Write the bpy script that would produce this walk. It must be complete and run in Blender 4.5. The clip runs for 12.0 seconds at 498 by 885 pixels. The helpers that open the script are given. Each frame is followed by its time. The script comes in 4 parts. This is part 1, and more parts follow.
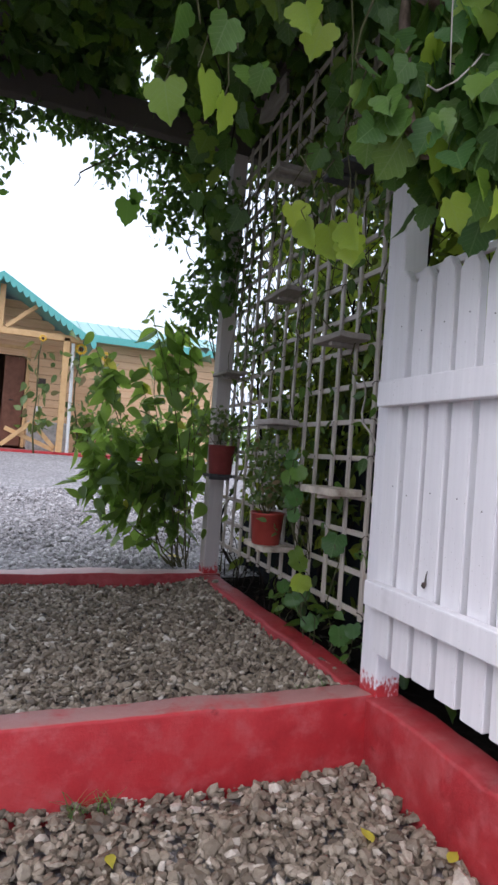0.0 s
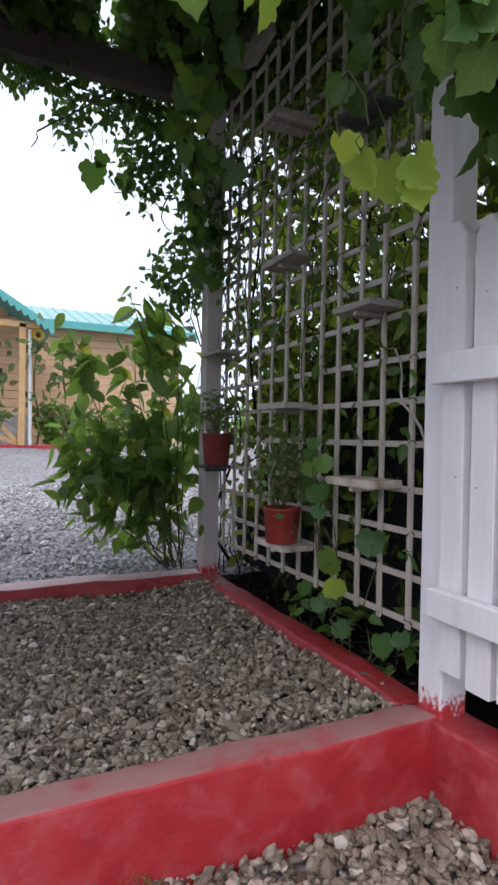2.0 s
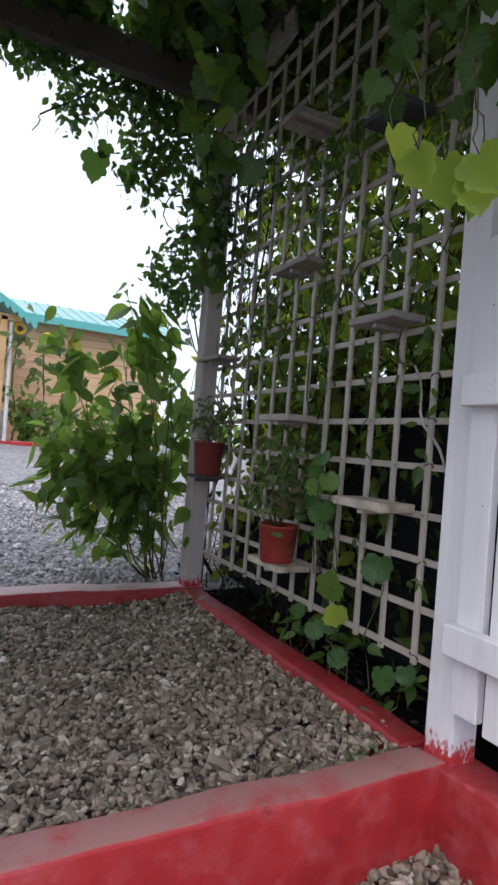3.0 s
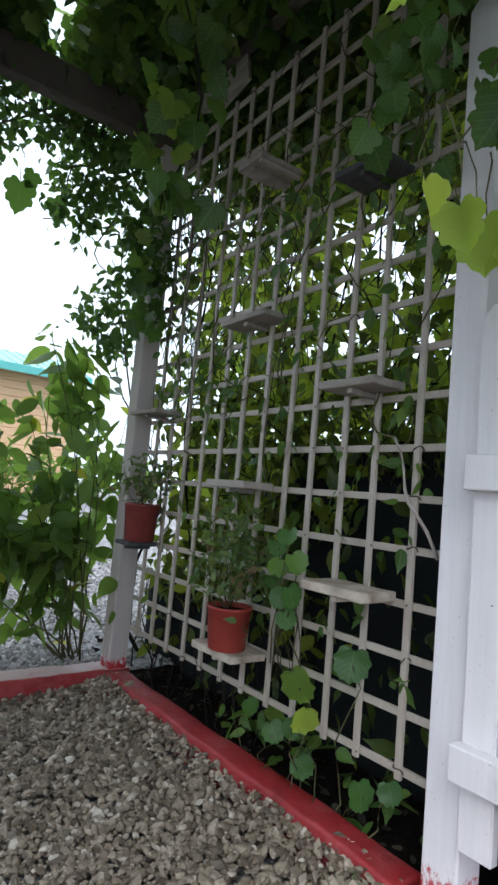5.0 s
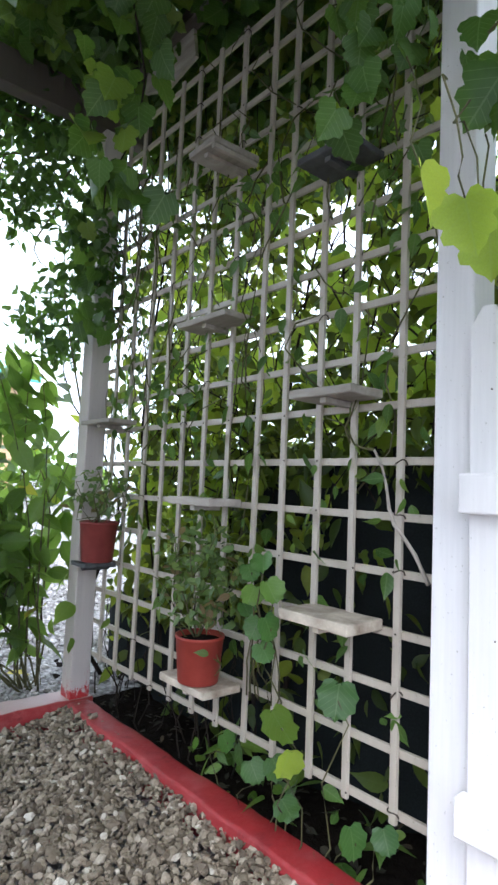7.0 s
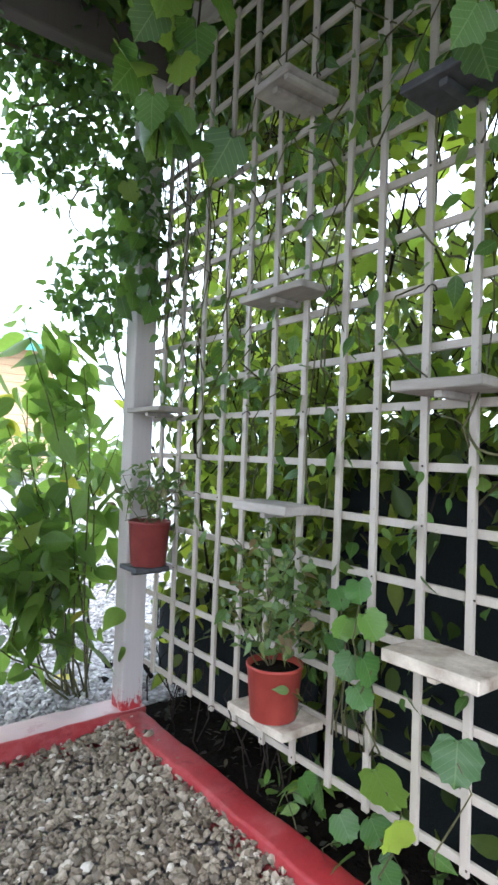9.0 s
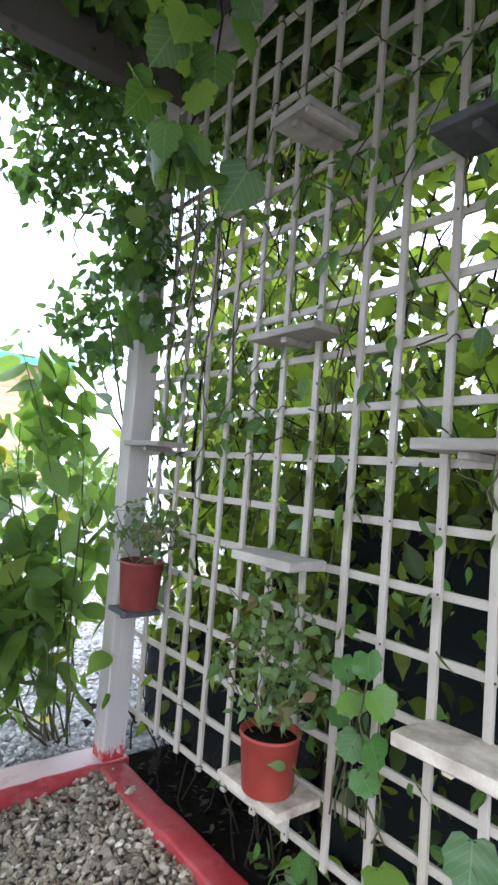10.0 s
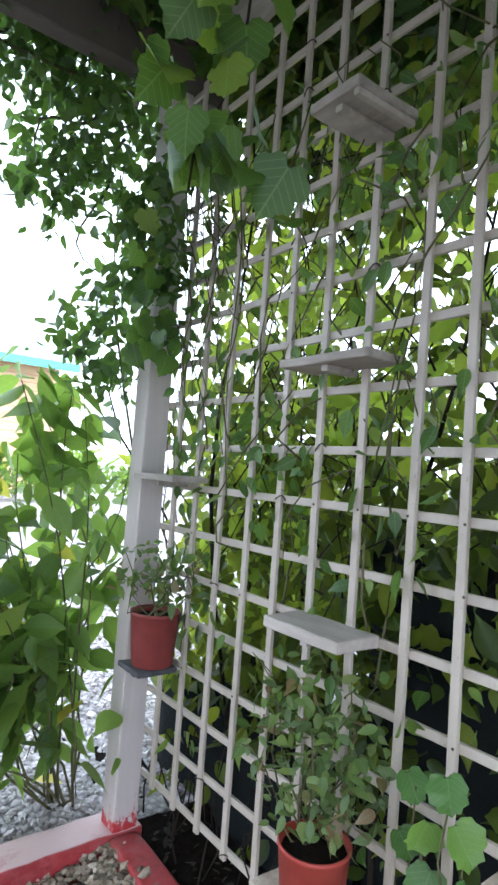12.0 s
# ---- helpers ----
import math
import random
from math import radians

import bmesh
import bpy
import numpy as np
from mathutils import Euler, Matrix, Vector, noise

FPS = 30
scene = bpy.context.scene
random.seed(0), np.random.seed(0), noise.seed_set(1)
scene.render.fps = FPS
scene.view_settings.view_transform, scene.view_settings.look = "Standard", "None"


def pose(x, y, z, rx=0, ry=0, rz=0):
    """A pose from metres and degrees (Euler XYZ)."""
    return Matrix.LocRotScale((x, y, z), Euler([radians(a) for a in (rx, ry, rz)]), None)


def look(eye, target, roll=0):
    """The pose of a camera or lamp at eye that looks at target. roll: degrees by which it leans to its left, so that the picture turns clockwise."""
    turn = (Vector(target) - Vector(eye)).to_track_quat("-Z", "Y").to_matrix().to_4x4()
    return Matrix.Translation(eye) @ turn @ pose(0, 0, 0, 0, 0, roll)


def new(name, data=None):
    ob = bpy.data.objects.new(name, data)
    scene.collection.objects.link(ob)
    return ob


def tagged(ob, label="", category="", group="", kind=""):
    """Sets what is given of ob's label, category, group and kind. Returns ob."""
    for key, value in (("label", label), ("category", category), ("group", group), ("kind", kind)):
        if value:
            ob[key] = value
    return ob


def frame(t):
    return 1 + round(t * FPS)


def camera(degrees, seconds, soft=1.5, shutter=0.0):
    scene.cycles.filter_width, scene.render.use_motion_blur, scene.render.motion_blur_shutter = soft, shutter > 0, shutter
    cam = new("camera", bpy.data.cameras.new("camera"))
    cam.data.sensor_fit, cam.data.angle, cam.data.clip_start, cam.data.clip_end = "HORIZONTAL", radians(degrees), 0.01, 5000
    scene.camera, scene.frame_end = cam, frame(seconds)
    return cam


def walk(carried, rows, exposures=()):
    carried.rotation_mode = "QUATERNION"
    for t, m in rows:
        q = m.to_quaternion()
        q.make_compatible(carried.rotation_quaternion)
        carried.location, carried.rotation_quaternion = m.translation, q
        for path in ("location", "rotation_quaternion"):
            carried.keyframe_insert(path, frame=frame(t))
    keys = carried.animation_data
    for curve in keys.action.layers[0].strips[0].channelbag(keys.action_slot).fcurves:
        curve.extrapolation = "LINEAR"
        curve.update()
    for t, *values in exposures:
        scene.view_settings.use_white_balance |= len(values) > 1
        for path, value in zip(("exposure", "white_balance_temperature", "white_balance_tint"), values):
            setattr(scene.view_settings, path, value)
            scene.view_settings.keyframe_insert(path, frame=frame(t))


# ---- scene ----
cam = camera(46.1, 12.0, soft=2.7)
METRES, EYE, TILT, LEAN, TURN = 1.95, 0.845, 0.0, 0.0, -21.3
ROWS = [
    (0.0, 0.0, 0.0, 0.0, -0.1, 1.37, -4.27),
    (0.5, -0.0291, 0.0396, -0.0044, -0.97, 2.47, -3.55),
    (1.0, -0.0569, 0.086, 0.0001, -1.24, 1.74, -1.43),
    (1.5, -0.0844, 0.1315, 0.0099, -2.89, 1.57, -2.6),
    (2.0, -0.1054, 0.1706, 0.0195, -3.79, -0.52, -1.18),
    (2.5, -0.1275, 0.2038, 0.0211, -4.48, -0.44, -3.49),
    (4.5, -0.2204, 0.3691, 0.0495, -12.18, 4.64, -3.98),
    (5.0, -0.2258, 0.3903, 0.0696, -15.47, 5.35, -5.15),
    (5.5, -0.2226, 0.4038, 0.092, -19.08, 6.78, -7.16),
    (6.0, -0.2144, 0.4132, 0.1117, -21.16, 7.89, -5.69),
    (6.5, -0.2115, 0.4385, 0.1209, -20.79, 6.82, -3.4),
    (7.0, -0.2186, 0.4782, 0.1188, -19.48, 4.56, -2.51),
    (7.5, -0.227, 0.5215, 0.1152, -17.12, 2.7, -0.79),
    (9.5, -0.2399, 0.683, 0.1966, -15.99, 1.37, -2.86),
    (10.0, -0.2372, 0.7071, 0.2129, -16.88, 3.24, -4.38),
    (10.5, -0.2327, 0.7365, 0.2266, -17.65, 3.96, -4.98),
    (11.0, -0.2303, 0.7728, 0.2377, -17.04, 3.41, -4.19),
    (11.5, -0.2319, 0.8118, 0.2592, -16.29, 2.96, -2.38),
    (12.0, -0.2382, 0.8484, 0.2835, -16.28, 2.82, -4.12),
]
walk(cam, [(t, pose(0, 0, EYE, TILT, LEAN, TURN) @ pose(METRES * x, METRES * y, METRES * z, 90 + pitch, roll, yaw)) for t, x, y, z, yaw, pitch, roll in ROWS],
     exposures=[(0.0, 1.0, 5700, 17), (2.7, 0.9, 5700, 16), (4.6, 1.2, 5600, 7), (6.0, 1.75, 5600, 9), (7.6, 2.4, 5550, 9), (9.5, 2.65, 5450, 10), (12.0, 2.65, 5450, 11)])

# ---- world, sun ----
SUN_EL, SUN_AZ = 50.0, 245.0
world = bpy.data.worlds.new("sky")
scene.world = world
world.use_nodes = True
wn, wl = world.node_tree.nodes, world.node_tree.links
sky = wn.new("ShaderNodeTexSky")
sky.sky_type = 'NISHITA'
sky.sun_disc = False
sky.sun_elevation, sky.sun_rotation = radians(SUN_EL), radians(SUN_AZ)
sky.air_density, sky.dust_density, sky.ozone_density = 0.5, 10.0, 0.3
cloud = wn.new("ShaderNodeMix")          # an even cloud layer over most of the sky
cloud.data_type = 'RGBA'
cloud.inputs[0].default_value = 0.85
cloud.inputs[7].default_value = (4.9, 5.15, 5.25, 1)
wl.new(sky.outputs[0], cloud.inputs[6])
wl.new(cloud.outputs[2], wn["Background"].inputs[0])
wn["Background"].inputs[1].default_value = 0.15
sun = new("sun", bpy.data.lights.new("sun", 'SUN'))
sun.data.energy, sun.data.angle, sun.data.color = 0.8, radians(50), (1.0, 0.96, 0.9)
_az = radians(SUN_AZ)
sun.matrix_world = look((0, 0, 0), (-math.sin(_az), -math.cos(_az), -math.tan(radians(SUN_EL))))

rng = np.random.default_rng(7)


# ---- materials ----
def mat(name, rough=0.6, spec=0.5):
    m = bpy.data.materials.new(name)
    m.use_nodes = True
    b = m.node_tree.nodes["Principled BSDF"]
    b.inputs["Roughness"].default_value = rough
    b.inputs["Specular IOR Level"].default_value = spec
    return m, m.node_tree.nodes, m.node_tree.links, b


def noise_tex(n, l, scale, detail=4.0, rough=0.6, coord="Object", stretch=None):
    tc = n.new("ShaderNodeTexCoord")
    t = n.new("ShaderNodeTexNoise")
    t.inputs["Scale"].default_value, t.inputs["Detail"].default_value, t.inputs["Roughness"].default_value = scale, detail, rough
    if stretch:
        mp = n.new("ShaderNodeMapping")
        mp.inputs["Scale"].default_value = stretch
        l.new(tc.outputs[coord], mp.inputs[0])
        l.new(mp.outputs[0], t.inputs["Vector"])
    else:
        l.new(tc.outputs[coord], t.inputs["Vector"])
    return t


def ramp(n, l, src, stops):
    r = n.new("ShaderNodeValToRGB")
    e = r.color_ramp.elements
    while len(e) < len(stops):
        e.new(0.5)
    for el, (p, c) in zip(e, stops):
        el.position, el.color = p, (*c, 1) if len(c) == 3 else c
    l.new(src, r.inputs[0])
    return r


def mixc(n, l, fac, a, b, mode='MIX'):
    m = n.new("ShaderNodeMix")
    m.data_type, m.blend_type = 'RGBA', mode
    for sock, v in ((m.inputs[0], fac), (m.inputs[6], a), (m.inputs[7], b)):
        if isinstance(v, (int, float)):
            sock.default_value = v
        elif isinstance(v, tuple):
            sock.default_value = (*v, 1)
        else:
            l.new(v, sock)
    return m.outputs[2]


def bump(n, l, bsdf, height, strength=0.3, dist=0.002):
    bp = n.new("ShaderNodeBump")
    bp.inputs["Strength"].default_value, bp.inputs["Distance"].default_value = strength, dist
    l.new(height, bp.inputs["Height"])
    l.new(bp.outputs[0], bsdf.inputs["Normal"])


def any_random(n, l):
    """One random number for each piece: by object and by island."""
    oi, ge, ad, fr = n.new("ShaderNodeObjectInfo"), n.new("ShaderNodeNewGeometry"), n.new("ShaderNodeMath"), n.new("ShaderNodeMath")
    fr.operation = 'FRACT'
    l.new(oi.outputs["Random"], ad.inputs[0])
    l.new(ge.outputs["Random Per Island"], ad.inputs[1])
    l.new(ad.outputs[0], fr.inputs[0])
    return fr.outputs[0]


def leaf_mat(name, stops, trans, tfac=0.4, rough=0.45, vein=0.25):
    m, n, l, b = mat(name, rough, 0.4)
    rnd = any_random(n, l)
    base = ramp(n, l, rnd, stops)
    nz = noise_tex(n, l, 30, 3)
    mot = ramp(n, l, nz.outputs["Fac"], [(0.35, (0.6, 0.6, 0.55)), (0.7, (1.15, 1.15, 1.0))])
    col = mixc(n, l, 0.7, base.outputs[0], mot.outputs[0], 'MULTIPLY')
    uv = n.new("ShaderNodeUVMap")
    sp = n.new("ShaderNodeSeparateXYZ")
    l.new(uv.outputs[0], sp.inputs[0])
    ab = n.new("ShaderNodeMath")
    ab.operation = 'ABSOLUTE'
    l.new(sp.outputs[0], ab.inputs[0])
    mid = n.new("ShaderNodeMath")
    mid.operation = 'LESS_THAN'
    mid.inputs[1].default_value = 0.018
    l.new(ab.outputs[0], mid.inputs[0])
    side = n.new("ShaderNodeMath")       # side veins slant from the midrib
    side.operation = 'MULTIPLY_ADD'
    side.inputs[1].default_value = -0.8
    l.new(ab.outputs[0], side.inputs[0])
    l.new(sp.outputs[1], side.inputs[2])
    wv = n.new("ShaderNodeMath")
    wv.operation = 'PINGPONG'
    wv.inputs[1].default_value = 0.085
    l.new(side.outputs[0], wv.inputs[0])
    vs = n.new("ShaderNodeMath")
    vs.operation = 'LESS_THAN'
    vs.inputs[1].default_value = 0.008
    l.new(wv.outputs[0], vs.inputs[0])
    mx = n.new("ShaderNodeMath")
    mx.operation = 'MAXIMUM'
    l.new(mid.outputs[0], mx.inputs[0])
    l.new(vs.outputs[0], mx.inputs[1])
    vf = n.new("ShaderNodeMath")
    vf.operation = 'MULTIPLY'
    vf.inputs[1].default_value = vein
    l.new(mx.outputs[0], vf.inputs[0])
    col = mixc(n, l, vf.outputs[0], col, (0.22, 0.30, 0.12))
    l.new(col, b.inputs["Base Color"])
    bump(n, l, b, wv.outputs[0], 0.4, 0.004)
    tr = n.new("ShaderNodeBsdfTranslucent")
    tcol = mixc(n, l, 0.55, trans, mixc(n, l, 1.0, base.outputs[0], (2.2, 2.4, 1.2), 'MULTIPLY'))
    l.new(tcol, tr.inputs[0])
    ms = n.new("ShaderNodeMixShader")
    ms.inputs[0].default_value = tfac
    l.new(b.outputs[0], ms.inputs[1])
    l.new(tr.outputs[0], ms.inputs[2])
    l.new(ms.outputs[0], n["Material Output"].inputs[0])
    return m


M_VINE = leaf_mat("vine_leaf_green", [(0.0, (0.035, 0.085, 0.018)), (0.45, (0.06, 0.13, 0.025)), (0.8, (0.09, 0.17, 0.03)), (1.0, (0.17, 0.24, 0.04))], (0.30, 0.42, 0.05), 0.26, vein=0.4)
M_SMALL = leaf_mat("small_leaf_green", [(0.0, (0.03, 0.07, 0.02)), (0.6, (0.05, 0.11, 0.03)), (1.0, (0.09, 0.16, 0.035))], (0.22, 0.34, 0.05), 0.35, vein=0.1)
M_SHRUB = leaf_mat("shrub_leaf_green", [(0.0, (0.05, 0.10, 0.026)), (0.5, (0.09, 0.16, 0.036)), (0.96, (0.16, 0.25, 0.06)), (0.985, (0.45, 0.42, 0.06)), (1.0, (0.3, 0.2, 0.05))], (0.42, 0.55, 0.09), 0.5, 0.4)
M_HEDGE = leaf_mat("hedge_leaf_green", [(0.0, (0.016, 0.034, 0.010)), (0.6, (0.035, 0.065, 0.014)), (0.86, (0.09, 0.135, 0.022)), (1.0, (0.26, 0.30, 0.04))], (0.52, 0.58, 0.06), 0.4, vein=0.1)
M_GER = leaf_mat("geranium_leaf_green", [(0.0, (0.035, 0.095, 0.024)), (0.8, (0.07, 0.16, 0.04)), (1.0, (0.16, 0.26, 0.05))], (0.26, 0.42, 0.06), 0.3, vein=0.35)
# lime for young geranium leaves, and a lit copy of vine and hedge green
M_LIT_YOUNG = leaf_mat("lit_and_young_leaf_lime", [(0.0, (0.13, 0.23, 0.04)), (0.5, (0.24, 0.33, 0.05)), (1.0, (0.36, 0.42, 0.06))], (0.62, 0.70, 0.09), 0.55, vein=0.5)
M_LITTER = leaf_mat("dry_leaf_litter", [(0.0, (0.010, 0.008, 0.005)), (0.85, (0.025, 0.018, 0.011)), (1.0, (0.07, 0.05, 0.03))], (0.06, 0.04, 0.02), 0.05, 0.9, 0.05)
M_OLIVE = leaf_mat("dusty_olive_leaf", [(0.0, (0.06, 0.11, 0.035)), (0.6, (0.12, 0.18, 0.06)), (0.85, (0.18, 0.23, 0.08)), (0.92, (0.16, 0.10, 0.06)), (1.0, (0.22, 0.15, 0.09))], (0.22, 0.30, 0.07), 0.3)
M_YELLOW = leaf_mat("yellow_fallen_leaf", [(0.0, (0.5, 0.45, 0.05)), (1.0, (0.65, 0.5, 0.06))], (0.6, 0.5, 0.05), 0.3)


def bark_mat(name, a, b_, scale=40):
    m, n, l, b = mat(name, 0.85, 0.2)
    nz = noise_tex(n, l, scale, 6, 0.7, stretch=(1, 1, 0.25))
    l.new(ramp(n, l, nz.outputs["Fac"], [(0.3, a), (0.7, b_)]).outputs[0], b.inputs["Base Color"])
    bump(n, l, b, nz.outputs["Fac"], 0.8, 0.006)
    return m


M_BARK = bark_mat("vine_bark", (0.09, 0.06, 0.045), (0.30, 0.22, 0.17))
# dark brown of dry stems, also given to branches that look dark against light
M_DRY_BACKLIT = bark_mat("dark_dry_and_backlit_stem", (0.012, 0.009, 0.007), (0.035, 0.026, 0.02), 30)
M_STEM = bark_mat("green_brown_stem", (0.06, 0.06, 0.03), (0.14, 0.13, 0.06), 25)


def paint_mat(name, col, dirt, rough=0.45, dirt_lo=0.62, dirt_hi=0.8, grain=(1, 1, 0.06), bs=0.25):
    m, n, l, b = mat(name, rough, 0.4)
    big = noise_tex(n, l, 2.2, 5, 0.65, "Object")
    fine = noise_tex(n, l, 45, 5, 0.6, stretch=grain)
    dirtm = ramp(n, l, big.outputs["Fac"], [(dirt_lo, (0, 0, 0)), (dirt_hi, (1, 1, 1))])
    spk = noise_tex(n, l, 120, 2, 0.5)
    sm = ramp(n, l, spk.outputs["Fac"], [(0.70, (0, 0, 0)), (0.74, (0.6, 0.6, 0.6))])
    c1 = mixc(n, l, dirtm.outputs[0], col, tuple(0.55 * a + 0.45 * d for a, d in zip(col, dirt)))
    c2 = mixc(n, l, sm.outputs[0], c1, dirt)
    tone = ramp(n, l, fine.outputs["Fac"], [(0.3, (0.9, 0.9, 0.9)), (0.7, (1, 1, 1))])
    l.new(mixc(n, l, 1.0, c2, tone.outputs[0], 'MULTIPLY'), b.inputs["Base Color"])
    bump(n, l, b, fine.outputs["Fac"], bs, 0.002)
    return m


M_WHITE = paint_mat("white_painted_wood", (0.76, 0.73, 0.74), (0.34, 0.30, 0.27))


def drip_mat(name, col):
    m = paint_mat(name, col, (0.34, 0.30, 0.27))
    n, l = m.node_tree.nodes, m.node_tree.links
    b = n["Principled BSDF"]
    src = b.inputs["Base Color"].links[0].from_socket
    tc, sp = n.new("ShaderNodeTexCoord"), n.new("ShaderNodeSeparateXYZ")
    l.new(tc.outputs["Object"], sp.inputs[0])
    nz = noise_tex(n, l, 26, 9, 0.85, stretch=(1, 1, 0.6))
    ad = n.new("ShaderNodeMath")
    ad.operation = 'MULTIPLY_ADD'
    ad.inputs[1].default_value = -0.46
    l.new(nz.outputs["Fac"], ad.inputs[0])
    l.new(sp.outputs[2], ad.inputs[2])
    up = n.new("ShaderNodeMath")
    up.inputs[1].default_value = 0.14
    l.new(ad.outputs[0], up.inputs[0])
    k = ramp(n, l, up.outputs[0], [(0.0, (1, 1, 1)), (0.02, (0, 0, 0))])
    l.new(mixc(n, l, k.outputs[0], src, (0.42, 0.03, 0.035)), b.inputs["Base Color"])
    return m


M_POST = drip_mat("white_post_paint_red_foot", (0.80, 0.77, 0.79))
# darker copy of the post paint, with the far post's shade in its colour
M_POST_SHADED = drip_mat("shaded_post_paint_red_foot", (0.56, 0.50, 0.48))
# weathered white, toned down further to carry the shade under the pergola
M_TRELLIS = paint_mat("trellis_white_paint_shaded", (0.45, 0.395, 0.335), (0.22, 0.19, 0.14), dirt_lo=0.5, dirt_hi=0.75)
M_BEAM = paint_mat("weathered_dark_timber", (0.10, 0.085, 0.075), (0.05, 0.04, 0.035), 0.8)
# teal desaturated so the colour carries some distant haze
M_TEAL = paint_mat("teal_metal_roof", (0.13, 0.43, 0.39), (0.28, 0.38, 0.35), 0.4)
M_TEAL2 = paint_mat("faded_teal_roof_sheet", (0.27, 0.45, 0.42), (0.36, 0.42, 0.40), 0.45)
M_PIPE = paint_mat("white_downpipe", (0.75, 0.75, 0.73), (0.4, 0.36, 0.3), 0.4)


def red_mat(name, lo, top, tone=1.0, grime=0.62):
    m, n, l, b = mat(name, 0.42, 0.45)
    big = noise_tex(n, l, 4.0, 6, 0.65, "Object")
    c = ramp(n, l, big.outputs["Fac"], [(0.25, (0.38 * tone, 0.012, 0.016)), (0.5, (0.56 * tone, 0.022, 0.026)), (0.72, (0.58 * tone, 0.06, 0.06))])
    worn = noise_tex(n, l, 10, 9, 0.72, "Object", (0.8, 1, 0.85))
    wm = ramp(n, l, worn.outputs["Fac"], [(0.50, (0, 0, 0)), (0.60, (0.22, 0.22, 0.22)), (0.66, (0.34, 0.34, 0.34)), (0.76, (0.7, 0.7, 0.7))])
    c2 = mixc(n, l, wm.outputs[0], c.outputs[0], (0.50, 0.15, 0.15))
    stn = noise_tex(n, l, 9, 9, 0.75, "Object", (1, 1, 1.6))
    st = ramp(n, l, stn.outputs["Fac"], [(grime, (0, 0, 0)), (grime + 0.08, (0.75, 0.75, 0.75))])
    c2 = mixc(n, l, st.outputs[0], c2, (0.17, 0.012, 0.014))
    # the upper faces are scuffed by feet
    ge = n.new("ShaderNodeNewGeometry")
    sp = n.new("ShaderNodeSeparateXYZ")
    l.new(ge.outputs["Normal"], sp.inputs[0])
    up = ramp(n, l, sp.outputs[2], [(0.75, (0, 0, 0)), (0.95, (1, 1, 1))])
    sc = noise_tex(n, l, 7, 7, 0.7, "Object")
    sm = ramp(n, l, sc.outputs["Fac"], [(lo, (0, 0, 0)), (lo + 0.22, (0.85, 0.85, 0.85))])
    f = mixc(n, l, 1.0, up.outputs[0], sm.outputs[0], 'MULTIPLY')
    c3 = mixc(n, l, f, c2, top)
    l.new(c3, b.inputs["Base Color"])
    fine = noise_tex(n, l, 60, 6, 0.7)
    add = n.new("ShaderNodeMath")
    l.new(fine.outputs["Fac"], add.inputs[0])
    l.new(big.outputs["Fac"], add.inputs[1])
    bump(n, l, b, add.outputs[0], 0.5, 0.006)
    r = ramp(n, l, worn.outputs["Fac"], [(0.3, (0.35, 0.35, 0.35)), (0.7, (0.75, 0.75, 0.75))])
    l.new(r.outputs[0], b.inputs["Roughness"])
    return m


M_RED = red_mat("red_kerb_paint", 0.30, (0.36, 0.20, 0.18), 0.74)
# tone lowered for the wet look and the shade beneath the gate
M_RED2 = red_mat("shaded_wet_red_kerb_paint", 0.52, (0.40, 0.15, 0.14), 0.62, 0.6)
M_RED4 = red_mat("dusty_dull_red_kerb_paint", 0.58, (0.34, 0.13, 0.12), 0.55, 0.56)
M_RED3 = red_mat("worn_red_kerb_paint", 0.20, (0.62, 0.48, 0.46), 0.55, 0.58)


def pebble_mat(name, stops):
    m, n, l, b = mat(name, 0.55, 0.4)
    rnd = any_random(n, l)
    c = ramp(n, l, rnd, stops)
    nz = noise_tex(n, l, 90, 4, 0.6)
    t = ramp(n, l, nz.outputs["Fac"], [(0.3, (0.72, 0.70, 0.68)), (0.7, (1.1, 1.1, 1.1))])
    l.new(mixc(n, l, 1.0, c.outputs[0], t.outputs[0], 'MULTIPLY'), b.inputs["Base Color"])
    bump(n, l, b, nz.outputs["Fac"], 0.4, 0.003)
    return m


M_PEB = pebble_mat("brown_grey_pebbles", [(0.0, (0.095, 0.072, 0.050)), (0.35, (0.19, 0.15, 0.108)), (0.7, (0.28, 0.23, 0.17)), (0.92, (0.38, 0.32, 0.25)), (1.0, (0.58, 0.53, 0.46))])
M_PEB2 = pebble_mat("grey_yard_pebbles", [(0.0, (0.24, 0.225, 0.225)), (0.5, (0.38, 0.36, 0.36)), (0.85, (0.50, 0.475, 0.475)), (1.0, (0.64, 0.62, 0.62))])


